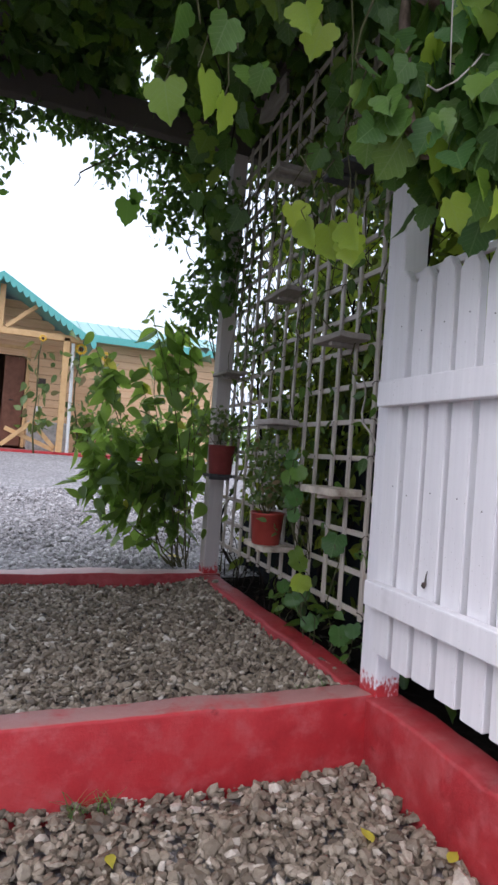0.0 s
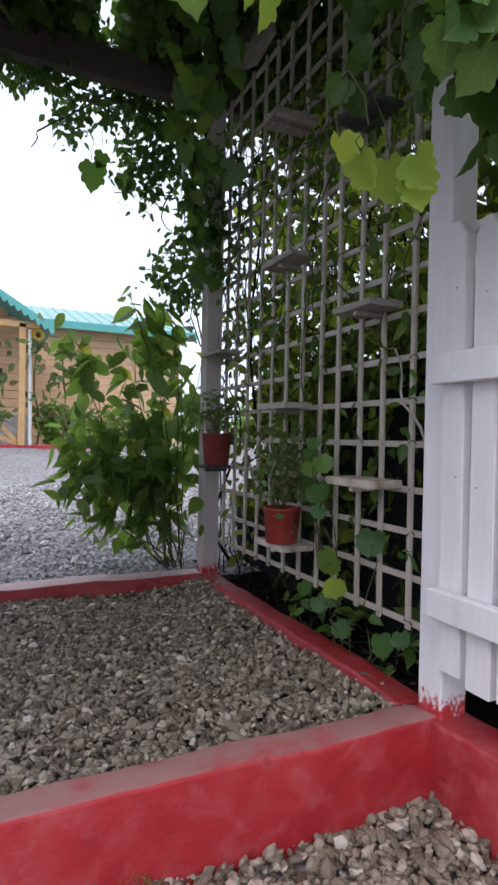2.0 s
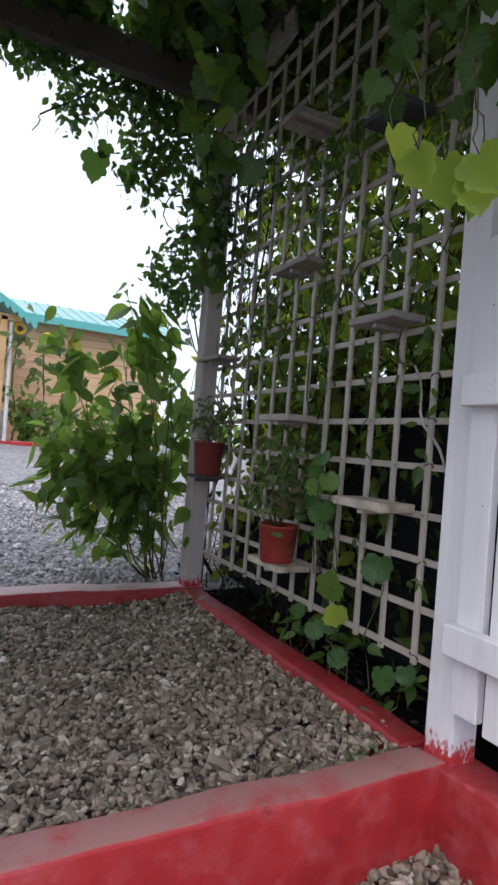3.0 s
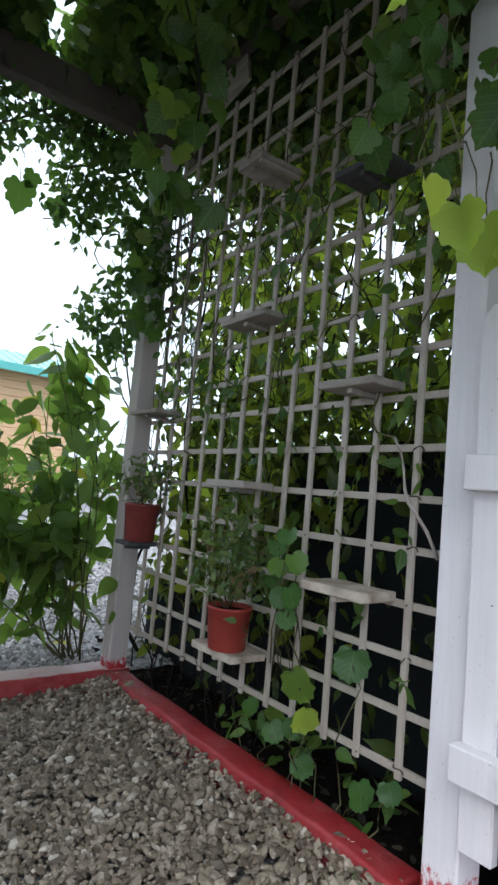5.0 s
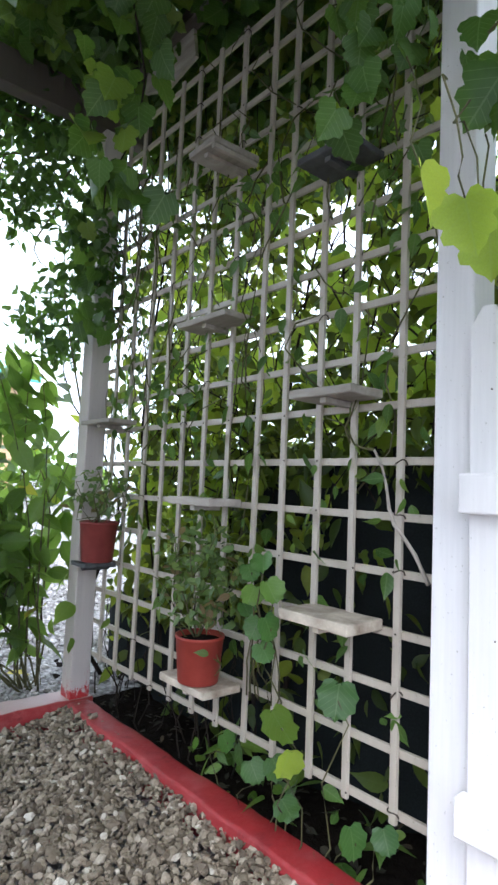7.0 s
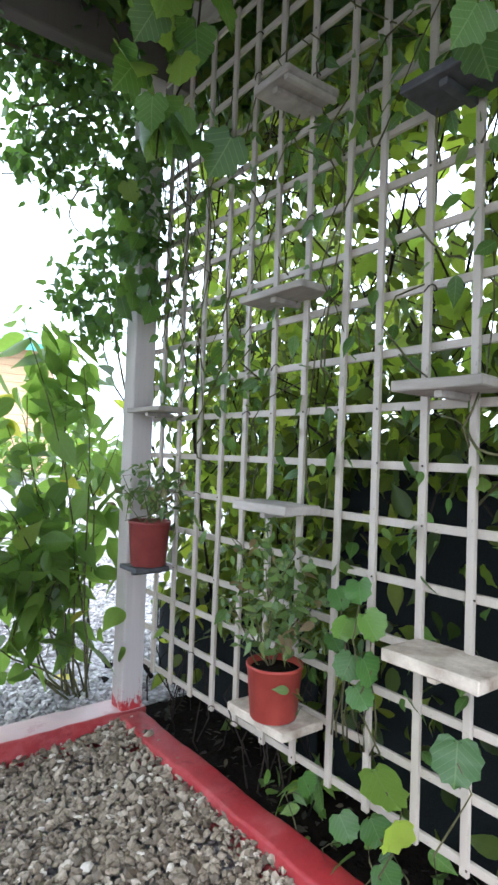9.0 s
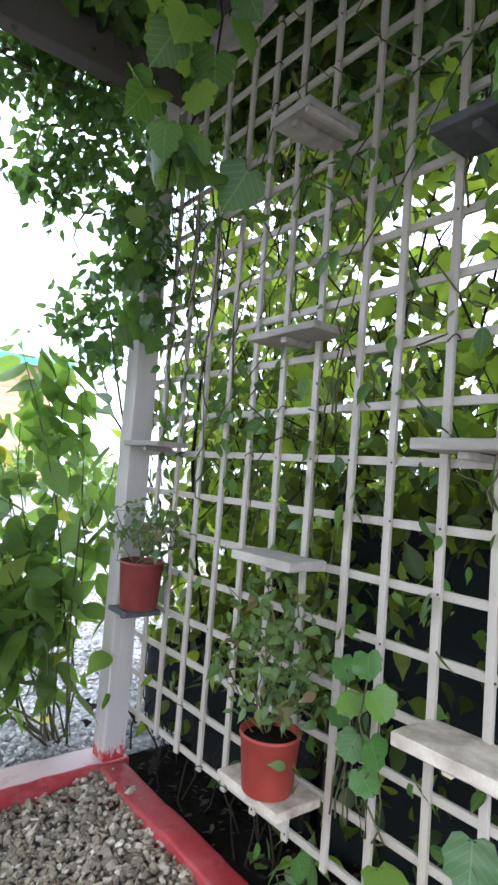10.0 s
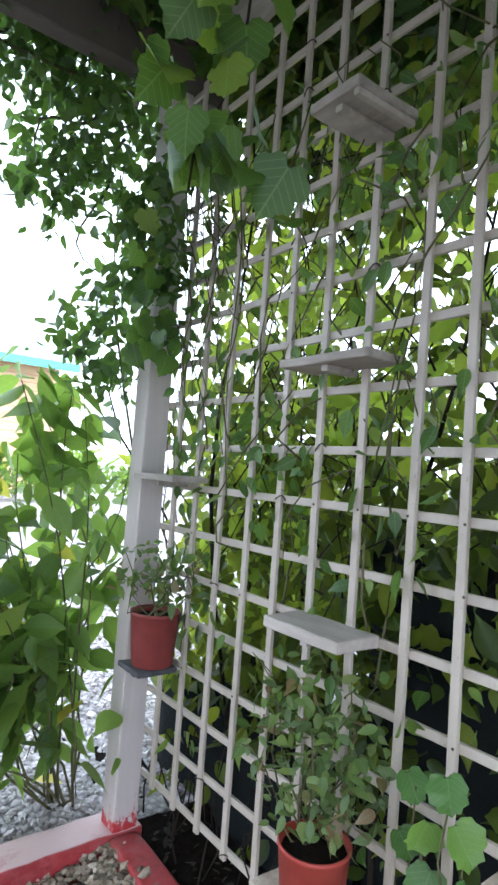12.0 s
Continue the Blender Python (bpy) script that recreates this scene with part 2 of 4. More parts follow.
def ground_mat():
    m, n, l, b = mat("gravel_ground", 0.8, 0.3)
    tc = n.new("ShaderNodeTexCoord")
    vo = n.new("ShaderNodeTexVoronoi")
    vo.inputs["Scale"].default_value = 38
    l.new(tc.outputs["Object"], vo.inputs["Vector"])
    sp = n.new("ShaderNodeSeparateColor")
    l.new(vo.outputs["Color"], sp.inputs[0])
    c = ramp(n, l, sp.outputs[0], [(0.0, (0.22, 0.21, 0.21)), (0.6, (0.37, 0.355, 0.355)), (1.0, (0.50, 0.48, 0.475))])
    ed = ramp(n, l, vo.outputs["Distance"], [(0.25, (1, 1, 1)), (0.75, (0.62, 0.60, 0.59))])
    big = noise_tex(n, l, 0.8, 5, 0.6)
    bt = ramp(n, l, big.outputs["Fac"], [(0.3, (0.8, 0.8, 0.8)), (0.7, (1.05, 1.05, 1.05))])
    col = mixc(n, l, 1.0, mixc(n, l, 1.0, c.outputs[0], ed.outputs[0], 'MULTIPLY'), bt.outputs[0], 'MULTIPLY')
    l.new(col, b.inputs["Base Color"])
    inv = n.new("ShaderNodeMath")
    inv.operation = 'SUBTRACT'
    inv.inputs[0].default_value = 1
    l.new(vo.outputs["Distance"], inv.inputs[1])
    bump(n, l, b, inv.outputs[0], 1.0, 0.012)
    return m


M_GROUND = ground_mat()


def plain_mat(name, a, b_, scale=20, rough=0.8, bs=0.5, dist=0.005, stretch=None, spec=0.3):
    m, n, l, b = mat(name, rough, spec)
    nz = noise_tex(n, l, scale, 6, 0.65, stretch=stretch)
    l.new(ramp(n, l, nz.outputs["Fac"], [(0.3, a), (0.7, b_)]).outputs[0], b.inputs["Base Color"])
    bump(n, l, b, nz.outputs["Fac"], bs, dist)
    return m


# soil darker than its own colour: deep shade is put into the base
M_SOIL = plain_mat("shade_dark_soil", (0.004, 0.003, 0.0025), (0.013, 0.010, 0.008), 25, 1.0, 1.0, 0.02, None, 0.05)
M_TERRA = plain_mat("red_plastic_pot", (0.25, 0.034, 0.026), (0.33, 0.055, 0.04), 14, 0.5, 0.15, 0.002)
M_TERRA2 = plain_mat("dark_red_plastic_pot", (0.17, 0.033, 0.03), (0.23, 0.048, 0.042), 14, 0.5, 0.15, 0.002)
M_SHELF = plain_mat("weathered_shelf_board", (0.20, 0.175, 0.15), (0.40, 0.36, 0.32), 18, 0.75, 0.4, 0.003, (1, 0.2, 1))
M_SHELF2 = plain_mat("stained_shelf_board", (0.20, 0.15, 0.11), (0.66, 0.58, 0.48), 9, 0.8, 0.5, 0.003)
M_PALE = plain_mat("pale_shelf_board", (0.30, 0.265, 0.23), (0.47, 0.42, 0.375), 16, 0.75, 0.4, 0.003, (1, 0.2, 1))
M_DARK = plain_mat("dark_slate_board", (0.045, 0.045, 0.05), (0.10, 0.10, 0.105), 15, 0.7, 0.3, 0.003)
# varnished orange, made paler to hold the haze over the cabins
M_TIMBER = plain_mat("orange_varnished_timber_hazed", (0.60, 0.37, 0.20), (0.74, 0.51, 0.31), 6, 0.5, 0.3, 0.003, (0.3, 3, 6))
M_POSTW = plain_mat("yellow_pine", (0.55, 0.33, 0.14), (0.68, 0.45, 0.22), 8, 0.5, 0.2, 0.003)
M_INSIDE = plain_mat("dark_red_brown_door", (0.12, 0.05, 0.03), (0.22, 0.10, 0.06), 6, 0.6)
M_STONE = plain_mat("grey_stone", (0.25, 0.24, 0.22), (0.5, 0.48, 0.45), 9, 0.8)
M_SUNF = plain_mat("sunflower_yellow", (0.75, 0.42, 0.02), (0.85, 0.55, 0.03), 30, 0.6)
M_SUND = plain_mat("sunflower_disc_brown", (0.05, 0.025, 0.01), (0.12, 0.06, 0.02), 60, 0.8)
# near black, so the sheets read as unlit depth in the hedge
M_SHADE_SHEET = plain_mat("dark_shade_sheet", (0.008, 0.010, 0.011), (0.017, 0.020, 0.022), 200, 0.9, 0.3, 0.002, None, 0.1)
M_TIE = plain_mat("dark_wire", (0.03, 0.025, 0.02), (0.08, 0.06, 0.045), 60, 0.6)
M_IRON = plain_mat("rusty_latch_iron", (0.03, 0.025, 0.022), (0.09, 0.06, 0.05), 60, 0.6)


# ---- builders ----
def link_mesh(name, me, material, parent=None, label=""):
    if material and not me.materials:
        me.materials.append(material)
    ob = new(name, me)
    if parent:
        ob.parent = parent
    if label:
        ob["label"] = label
    return ob


def part(name, bm, material, parent=None, label="", smooth=False):
    me = bpy.data.meshes.new(name)
    bm.to_mesh(me)
    bm.free()
    if smooth:
        for p in me.polygons:
            p.use_smooth = True
    return link_mesh(name, me, material, parent, label)


def empty(name, at, label, category, group="", kind=""):
    ob = new(name)
    ob.empty_display_size = 0.05
    ob.location = at
    return tagged(ob, label, category, group, kind)


def box_bm(x0, x1, y0, y1, z0, z1, bev=0.004, seg=1):
    bm = bmesh.new()
    bmesh.ops.create_cube(bm, size=1.0)
    for v in bm.verts:
        v.co = Vector(((x0 + x1) / 2 + v.co.x * (x1 - x0), (y0 + y1) / 2 + v.co.y * (y1 - y0), (z0 + z1) / 2 + v.co.z * (z1 - z0)))
    if bev:
        bmesh.ops.bevel(bm, geom=bm.edges[:], offset=bev, segments=seg, affect='EDGES', profile=0.5)
    return bm


def beam_bm(a, b, w, h, bev=0.004):
    """A square-cut timber from a to b."""
    a, b = Vector(a), Vector(b)
    d = b - a
    bm = box_bm(-w / 2, w / 2, 0, d.length, -h / 2, h / 2, bev)
    q = d.to_track_quat('Y', 'Z')
    bm.transform(Matrix.Translation(a) @ q.to_matrix().to_4x4())
    return bm


def tube_bm(points, radii, sides=6):
    """A round stem along points."""
    bm = bmesh.new()
    pts = [Vector(p) for p in points]
    rings = []
    for i, p in enumerate(pts):
        d = (pts[min(i + 1, len(pts) - 1)] - pts[max(i - 1, 0)]).normalized()
        u = d.orthogonal().normalized()
        w = d.cross(u)
        r = radii[i] if not isinstance(radii, (int, float)) else radii
        rings.append([bm.verts.new(p + r * (math.cos(2 * math.pi * k / sides) * u + math.sin(2 * math.pi * k / sides) * w)) for k in range(sides)])
    for r0, r1 in zip(rings, rings[1:]):
        best = min(range(sides), key=lambda s: (r0[0].co - r1[s].co).length)
        for k in range(sides):
            bm.faces.new((r0[k], r0[(k + 1) % sides], r1[(k + 1 + best) % sides], r1[(k + best) % sides]))
    bm.faces.new(rings[0][::-1])
    bm.faces.new(rings[-1])
    bmesh.ops.recalc_face_normals(bm, faces=bm.faces[:])
    return bm


def lathe_bm(profile, sides=24):
    bm = bmesh.new()
    rings = [[bm.verts.new((r * math.cos(2 * math.pi * k / sides), r * math.sin(2 * math.pi * k / sides), z)) for k in range(sides)] for r, z in profile]
    for r0, r1 in zip(rings, rings[1:]):
        for k in range(sides):
            bm.faces.new((r0[k], r0[(k + 1) % sides], r1[(k + 1) % sides], r1[k]))
    bm.faces.new(rings[0][::-1])
    bm.faces.new(rings[-1])
    bmesh.ops.recalc_face_normals(bm, faces=bm.faces[:])
    return bm


# leaf outlines: half outline (x, y) from base to tip, mirrored; y is along the midrib, 1 long
def leaf_shape(kind, fold=0.25, droop=0.25):
    if kind == "vine":
        half = [(0.03, 0.02), (0.13, -0.13), (0.28, -0.13), (0.36, -0.01), (0.49, 0.04), (0.57, 0.21), (0.52, 0.33), (0.41, 0.40), (0.47, 0.51), (0.44, 0.66), (0.30, 0.69), (0.22, 0.82), (0.09, 0.89), (0.0, 1.0)]
    elif kind == "ovate":
        half = [(0.03, 0.0), (0.16, 0.09), (0.25, 0.26), (0.27, 0.43), (0.21, 0.64), (0.08, 0.85), (0.0, 1.05)]
    elif kind == "round":
        half = [(0.05, 0.10), (0.22, -0.10), (0.42, -0.02), (0.50, 0.16), (0.60, 0.34), (0.52, 0.50), (0.53, 0.68), (0.36, 0.76), (0.28, 0.92), (0.12, 0.90), (0.0, 0.98)]
    elif kind == "lance":
        half = [(0.02, 0.0), (0.11, 0.2), (0.14, 0.45), (0.09, 0.75), (0.0, 1.0)]
    else:
        half = [(0.02, 0.0), (0.26, 0.25), (0.28, 0.55), (0.0, 1.0)]
    vs, fs = [], []
    mids = [max(0.0, y) if i else 0.0 for i, (x, y) in enumerate(half)]

    def z(x, y):
        ruffle = 0.12 * math.sin(6 * math.atan2(x, y - 0.25)) * math.hypot(x, y - 0.25) if kind == "round" else 0.0
        return ruffle + fold * abs(x) - droop * max(0, y) ** 2 * 0.5 + 0.05 * math.sin(9 * y + 4 * x) * abs(x)
    n = len(half)
    for x, y in half:
        vs.append((x, y, z(x, y)))
    for x, y in half:
        vs.append((-x, y, z(x, y)))
    ys = sorted(set([0.0, 0.2, 0.45, 0.7, 1.0])) if n > 4 else [0.0, 0.5, 1.0]
    base = len(vs)
    for y in ys[:-1]:
        vs.append((0, y, z(0, y)))
    m = len(ys) - 1

    def near(y):
        return base + min(range(m), key=lambda k: abs(ys[k] - y))
    for i in range(n - 1):
        a, b = near(half[i][1]), near(half[i + 1][1])
        for s in (0, 1):
            p, q = i + s * n, i + 1 + s * n
            tri = [(a, p, q)] + ([(a, q, b)] if a != b else [])
            for f in tri:
                fs.append(f if s == 0 else (f[0], f[2], f[1]))
    return np.array(vs), fs, np.array([(v[0], v[1]) for v in vs])


SHAPES = {k: [leaf_shape(k, f, d) for f, d in ((0.25, 0.25), (0.1, 0.6), (0.45, 0.05))] for k in ("vine", "ovate", "round", "lance", "small")}


def mesh_of(name, V, F, UV=None, smooth=True):
    me = bpy.data.meshes.new(name)
    me.from_pydata(V.tolist() if hasattr(V, "tolist") else V, [], F.tolist() if hasattr(F, "tolist") else F)
    if UV is not None:
        lay = me.uv_layers.new(name="UVMap")
        idx = np.empty(len(me.loops), dtype=np.int32)
        me.loops.foreach_get("vertex_index", idx)
        lay.data.foreach_set("uv", np.asarray(UV, dtype=np.float32)[idx].ravel())
    if smooth:
        me.polygons.foreach_set("use_smooth", np.ones(len(me.polygons), dtype=bool))
    me.update()
    return me


def frames_for(tips, normals):
    t = tips / np.linalg.norm(tips, axis=1, keepdims=True)
    x = np.cross(t, normals)
    x /= np.linalg.norm(x, axis=1, keepdims=True) + 1e-9
    return np.stack([x, t, np.cross(x, t)], axis=2)       # columns: x, y, z


def leaf_mass(name, kind, P, tips, normals, sizes, material, parent=None, label=""):
    """Many leaves joined into one mesh."""
    R = frames_for(tips, normals)
    shift = np.array(parent.location) if parent else np.zeros(3)
    which = rng.integers(0, 3, len(P))
    Vs, Fs, Us, off = [], [], [], 0
    for k in range(3):
        V, F, U = SHAPES[kind][k]
        F = np.array(F)
        sel = np.where(which == k)[0]
        if not len(sel):
            continue
        W = np.einsum('nij,vj->nvi', R[sel], V) * sizes[sel][:, None, None] + (P[sel] - shift)[:, None, :]
        Vs.append(W.reshape(-1, 3))
        Fs.append((F[None] + (np.arange(len(sel)) * len(V))[:, None, None] + off).reshape(-1, 3))
        Us.append(np.tile(U, (len(sel), 1)))
        off += len(sel) * len(V)
    me = mesh_of(name, np.concatenate(Vs), np.concatenate(Fs), np.concatenate(Us))
    ob = link_mesh(name, me, material, parent, label)
    if parent:
        ob["kind"] = "stuff"
    return ob


LEAF_MESH = {}


def leaf_parts(kind, P, tips, normals, sizes, material, parent):
    """Leaves as parts of their own that share three meshes."""
    R = frames_for(tips, normals)
    for i in range(len(P)):
        k = int(rng.integers(0, 3))
        key = (kind, k, material.name)
        if key not in LEAF_MESH:
            V, F, U = SHAPES[kind][k]
            LEAF_MESH[key] = mesh_of("leaf", V, F, U)
            LEAF_MESH[key].materials.append(material)
        ob = new("leaf", LEAF_MESH[key])
        ob.parent = parent
        m = Matrix([list(r) for r in R[i]]).to_4x4()
        ob.matrix_local = Matrix.Translation(Vector(P[i]) - parent.location) @ m @ Matrix.Scale(float(sizes[i]), 4)


def unit(n):
    v = rng.normal(size=(n, 3))
    return v / np.linalg.norm(v, axis=1, keepdims=True)


def hanging(n, down=1.0, spread=0.6, up=0.5):
    """Tips that hang and normals that face out and up."""
    tips = unit(n) * spread + np.array([0, 0, -down])
    nor = unit(n) + np.array([0, 0, up])
    return tips, nor


def in_box(n, x, y, z):
    return np.stack([rng.uniform(*x, n), rng.uniform(*y, n), rng.uniform(*z, n)], axis=1)


def in_clumps(n, clumps, spread, x, y, z):
    """Points gathered round random twig ends, with gaps between."""
    c = in_box(clumps, x, y, z)
    return c[rng.integers(0, clumps, n)] + rng.normal(0, spread, (n, 3))


def in_blobs(blobs, n):
    """Points spread through ellipsoids (cx, cy, cz, rx, ry, rz), by volume."""
    B = np.array(blobs)
    w = B[:, 3] * B[:, 4] * B[:, 5]
    c = rng.choice(len(B), n, p=w / w.sum())
    r = rng.uniform(0, 1, n) ** (1 / 2.2)
    return B[c, :3] + unit(n) * r[:, None] * B[c, 3:]


def wander(a, b, steps, amp, sag=0.0):
    """A wandering line from a to b."""
    a, b = np.array(a, float), np.array(b, float)
    out = []
    k = rng.normal(size=(3, 3)) * amp
    for i in range(steps + 1):
        t = i / steps
        p = a + (b - a) * t
        for j in range(3):
            p = p + k[j] * math.sin((j + 1) * math.pi * t)
        p[2] -= sag * math.sin(math.pi * t)
        out.append(tuple(p))
    return out


# ---- ground ----
def ground_height(x, y):
    if y > 3.78:
        return 0.015 + 0.585 * min(1.0, (y - 3.78) / 8.0)
    if x > 1.2:
        return -0.02
    return -0.06 if y > 1.765 else -0.215


gx = [-900, -200, -60, -20, -8, -4, -2, -1, 0, 0.6, 1.199, 1.201, 2, 4, 8, 20, 60, 200, 900]
gy = [-900, -200, -60, -20, -6, -2, 0, 1, 1.764, 1.766, 2.5, 3.2, 3.779, 3.781, 4.5, 6, 8, 10, 11.8, 14, 20, 60, 200, 900]
V = [(x, y, ground_height(x, y)) for y in gy for x in gx]
F = [(j * len(gx) + i, j * len(gx) + i + 1, (j + 1) * len(gx) + i + 1, (j + 1) * len(gx) + i) for j in range(len(gy) - 1) for i in range(len(gx) - 1)]
ground = link_mesh("ground", mesh_of("ground", V, F, smooth=False), M_GROUND)
tagged(ground, "grey gravel ground rising gently to the cabins", "ground", kind="structure")


# ---- gravel ----
def pebbles(name, n, x, y, z, size, material, label, slope=None, layers=2):
    """Loose stones strewn over a bed."""
    g = (1 + 5 ** 0.5) / 2
    ico = np.array([(-1, g, 0), (1, g, 0), (-1, -g, 0), (1, -g, 0), (0, -1, g), (0, 1, g), (0, -1, -g), (0, 1, -g), (g, 0, -1), (g, 0, 1), (-g, 0, -1), (-g, 0, 1)], float)
    ico /= np.linalg.norm(ico[0])
    F = np.array([(0, 11, 5), (0, 5, 1), (0, 1, 7), (0, 7, 10), (0, 10, 11), (1, 5, 9), (5, 11, 4), (11, 10, 2), (10, 7, 6), (7, 1, 8),
                  (3, 9, 4), (3, 4, 2), (3, 2, 6), (3, 6, 8), (3, 8, 9), (4, 9, 5), (2, 4, 11), (6, 2, 10), (8, 6, 7), (9, 8, 1)])
    P = in_box(n, x, y, (0, 1))
    P[:, 2] = z + rng.uniform(-0.6, 0.35, n) * size * 0.8 + 0.012 * np.sin(5 * P[:, 0] + 1.3) * np.sin(4.1 * P[:, 1])
    if slope is not None:
        P[:, 2] += slope(P[:, 0], P[:, 1])
    S = size * rng.lognormal(0, 0.30, n)[:, None] * np.stack([rng.uniform(0.7, 1.25, n), rng.uniform(0.6, 1.0, n), rng.uniform(0.35, 0.65, n)], axis=1) * 0.5
    W = ico[None] * (1 + rng.uniform(-0.24, 0.24, (n, 12, 1))) * S[:, None, :]
    yaw, tilt, t2 = rng.uniform(0, 6.28, n), rng.normal(0, 0.5, n), rng.normal(0, 0.5, n)
    c, s = np.cos(tilt), np.sin(tilt)
    W = np.stack([W[..., 0], W[..., 1] * c[:, None] - W[..., 2] * s[:, None], W[..., 1] * s[:, None] + W[..., 2] * c[:, None]], axis=2)
    c, s = np.cos(t2), np.sin(t2)
    W = np.stack([W[..., 0] * c[:, None] + W[..., 2] * s[:, None], W[..., 1], W[..., 2] * c[:, None] - W[..., 0] * s[:, None]], axis=2)
    c, s = np.cos(yaw), np.sin(yaw)
    W = np.stack([W[..., 0] * c[:, None] - W[..., 1] * s[:, None], W[..., 0] * s[:, None] + W[..., 1] * c[:, None], W[..., 2]], axis=2)
    W += P[:, None, :]
    FF = (F[None] + (np.arange(n) * 12)[:, None, None]).reshape(-1, 3)
    ob = link_mesh(name, mesh_of(name, W.reshape(-1, 3), FF, smooth=False), material)
    return tagged(ob, label, "gravel", kind="stuff")


pebbles("gravel", 27000, (-1.6, 1.2), (1.82, 3.71), -0.012, 0.0255, M_PEB, "brown and grey pebbles filling the bed between red kerbs", lambda x, y: 0.05 * np.clip((x - 0.85) / 0.35, 0, 1) ** 2)
pebbles("gravel", 13000, (-1.3, 1.18), (0.35, 1.72), -0.178, 0.030, M_PEB, "brown and grey pebbles in front of the red step")
pebbles("gravel", 36000, (-1.9, 2.7), (3.84, 7.4), 0.018, 0.031, M_PEB2, "pale grey loose gravel of the yard", lambda x, y: 0.585 * (y - 3.78) / 8.0)


# ---- kerbs ----
def kerb(name, x0, x1, y0, y1, z0, z1, label, material):
    """A hand-plastered kerb with uneven rounded edges."""
    bm = box_bm(x0, x1, y0, y1, z0, z1, 0)
    long_x = (x1 - x0) > (y1 - y0)
    n = int(max(x1 - x0, y1 - y0) / 0.06)
    edges = [e for e in bm.edges if abs((e.verts[0].co - e.verts[1].co)[0 if long_x else 1]) > 0.3]
    bmesh.ops.subdivide_edges(bm, edges=edges, cuts=n, use_grid_fill=True)
    bmesh.ops.bevel(bm, geom=[e for e in bm.edges if len(e.link_faces) == 2 and e.calc_face_angle(0) > 1.0], offset=0.012, segments=3, affect='EDGES', profile=0.5)
    for v in bm.verts:
        p = v.co.copy()
        v.co += 0.012 * noise.noise_vector(p * 3.1) + 0.0055 * noise.noise_vector(p * 14)
    ob = part(name, bm, material, smooth=True)
    return tagged(ob, label, "kerb", kind="structure")


kerb("kerb_1", -3.0, 1.20, 1.705, 1.825, -0.3, 0.06, "red painted concrete step edge with scuffed top", M_RED)
kerb("kerb_2", 1.165, 1.31, -0.9, 1.83, -0.3, 0.055, "red painted concrete kerb under the white picket gate", M_RED2)
kerb("kerb_3", 1.155, 1.268, 1.84, 3.66, -0.1, 0.058, "dull red painted concrete kerb along the trellis", M_RED4)
kerb("kerb_4", -4.0, 1.30, 3.67, 3.83, -0.12, 0.062, "dark red concrete kerb with pale worn top", M_RED3)
V, F = [], []
sx, sy = [1.272 + 0.05 * i for i in range(29)], [1.2 + 0.05 * j for j in range(66)]
for y in sy:
    for x in sx:
        V.append((x, y, 0.012 + 0.03 * noise.noise(Vector((x * 9, y * 9, 0))) + 0.012 * noise.noise(Vector((x * 30, y * 30, 3))) + max(0.0, y - 3.8) * 0.073))
for j in range(len(sy) - 1):
    for i in range(len(sx) - 1):
        F.append((j * len(sx) + i, j * len(sx) + i + 1, (j + 1) * len(sx) + i + 1, (j + 1) * len(sx) + i))
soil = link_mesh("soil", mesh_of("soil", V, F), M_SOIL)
tagged(soil, "soil under the trellis plants, coloured near black for deep shade", "soil", kind="structure")


# ---- pergola ----
def post_thing(x0, x1, y0, y1, z0, z1, label, material=M_POST):
    ob = part("pergola_post", box_bm(x0, x1, y0, y1, z0, z1, 0.006, 2), material)
    return tagged(ob, label, "post", "pergola posts")


post_thing(1.19, 1.29, 1.70, 1.80, 0.04, 2.86, "white painted square timber post beside the gate")
post_thing(1.18, 1.28, 3.68, 3.78, 0.045, 2.86, "white timber post toned darker for shade, with red drips at its foot", M_POST_SHADED)
post_thing(-1.72, -1.62, 1.70, 1.80, -0.25, 2.86, "white painted square timber post carrying the pergola")
post_thing(-1.72, -1.62, 3.68, 3.78, -0.1, 2.86, "white painted square timber post carrying the pergola")


def beam_thing(a, b, w, h, label):
    return tagged(part("pergola_beam", beam_bm(a, b, w, h, 0.006), M_BEAM), label, "beam", "pergola beams")


beam_thing((-2.0, 3.73, 2.95), (1.45, 3.73, 2.95), 0.08, 0.18, "weathered timber lintel under the climbing plants")
beam_thing((-2.0, 1.75, 2.95), (1.45, 1.75, 2.95), 0.08, 0.18, "weathered timber lintel under the climbing plants")
for i in range(3):
    x = (-1.67, -0.25, 1.235)[i]
    beam_thing((x, 1.1, 3.08), (x, 4.2, 3.08), 0.06, 0.08, "weathered timber rafter under the vines")
gus = bmesh.new()
pts = [(3.00, 2.90), (3.04, 3.12), (3.20, 3.20), (3.38, 3.14), (3.42, 2.94), (3.22, 2.86)]
fa = gus.faces.new([gus.verts.new((1.24, y, z)) for y, z in pts])
ex = bmesh.ops.extrude_face_region(gus, geom=[fa])
for v in [g for g in ex["geom"] if isinstance(g, bmesh.types.BMVert)]:
    v.co.x += 0.018
bmesh.ops.recalc_face_normals(gus, faces=gus.faces[:])
tagged(part("gusset_board", gus, M_SHELF), "pale painted board fixed high above the trellis", "board")


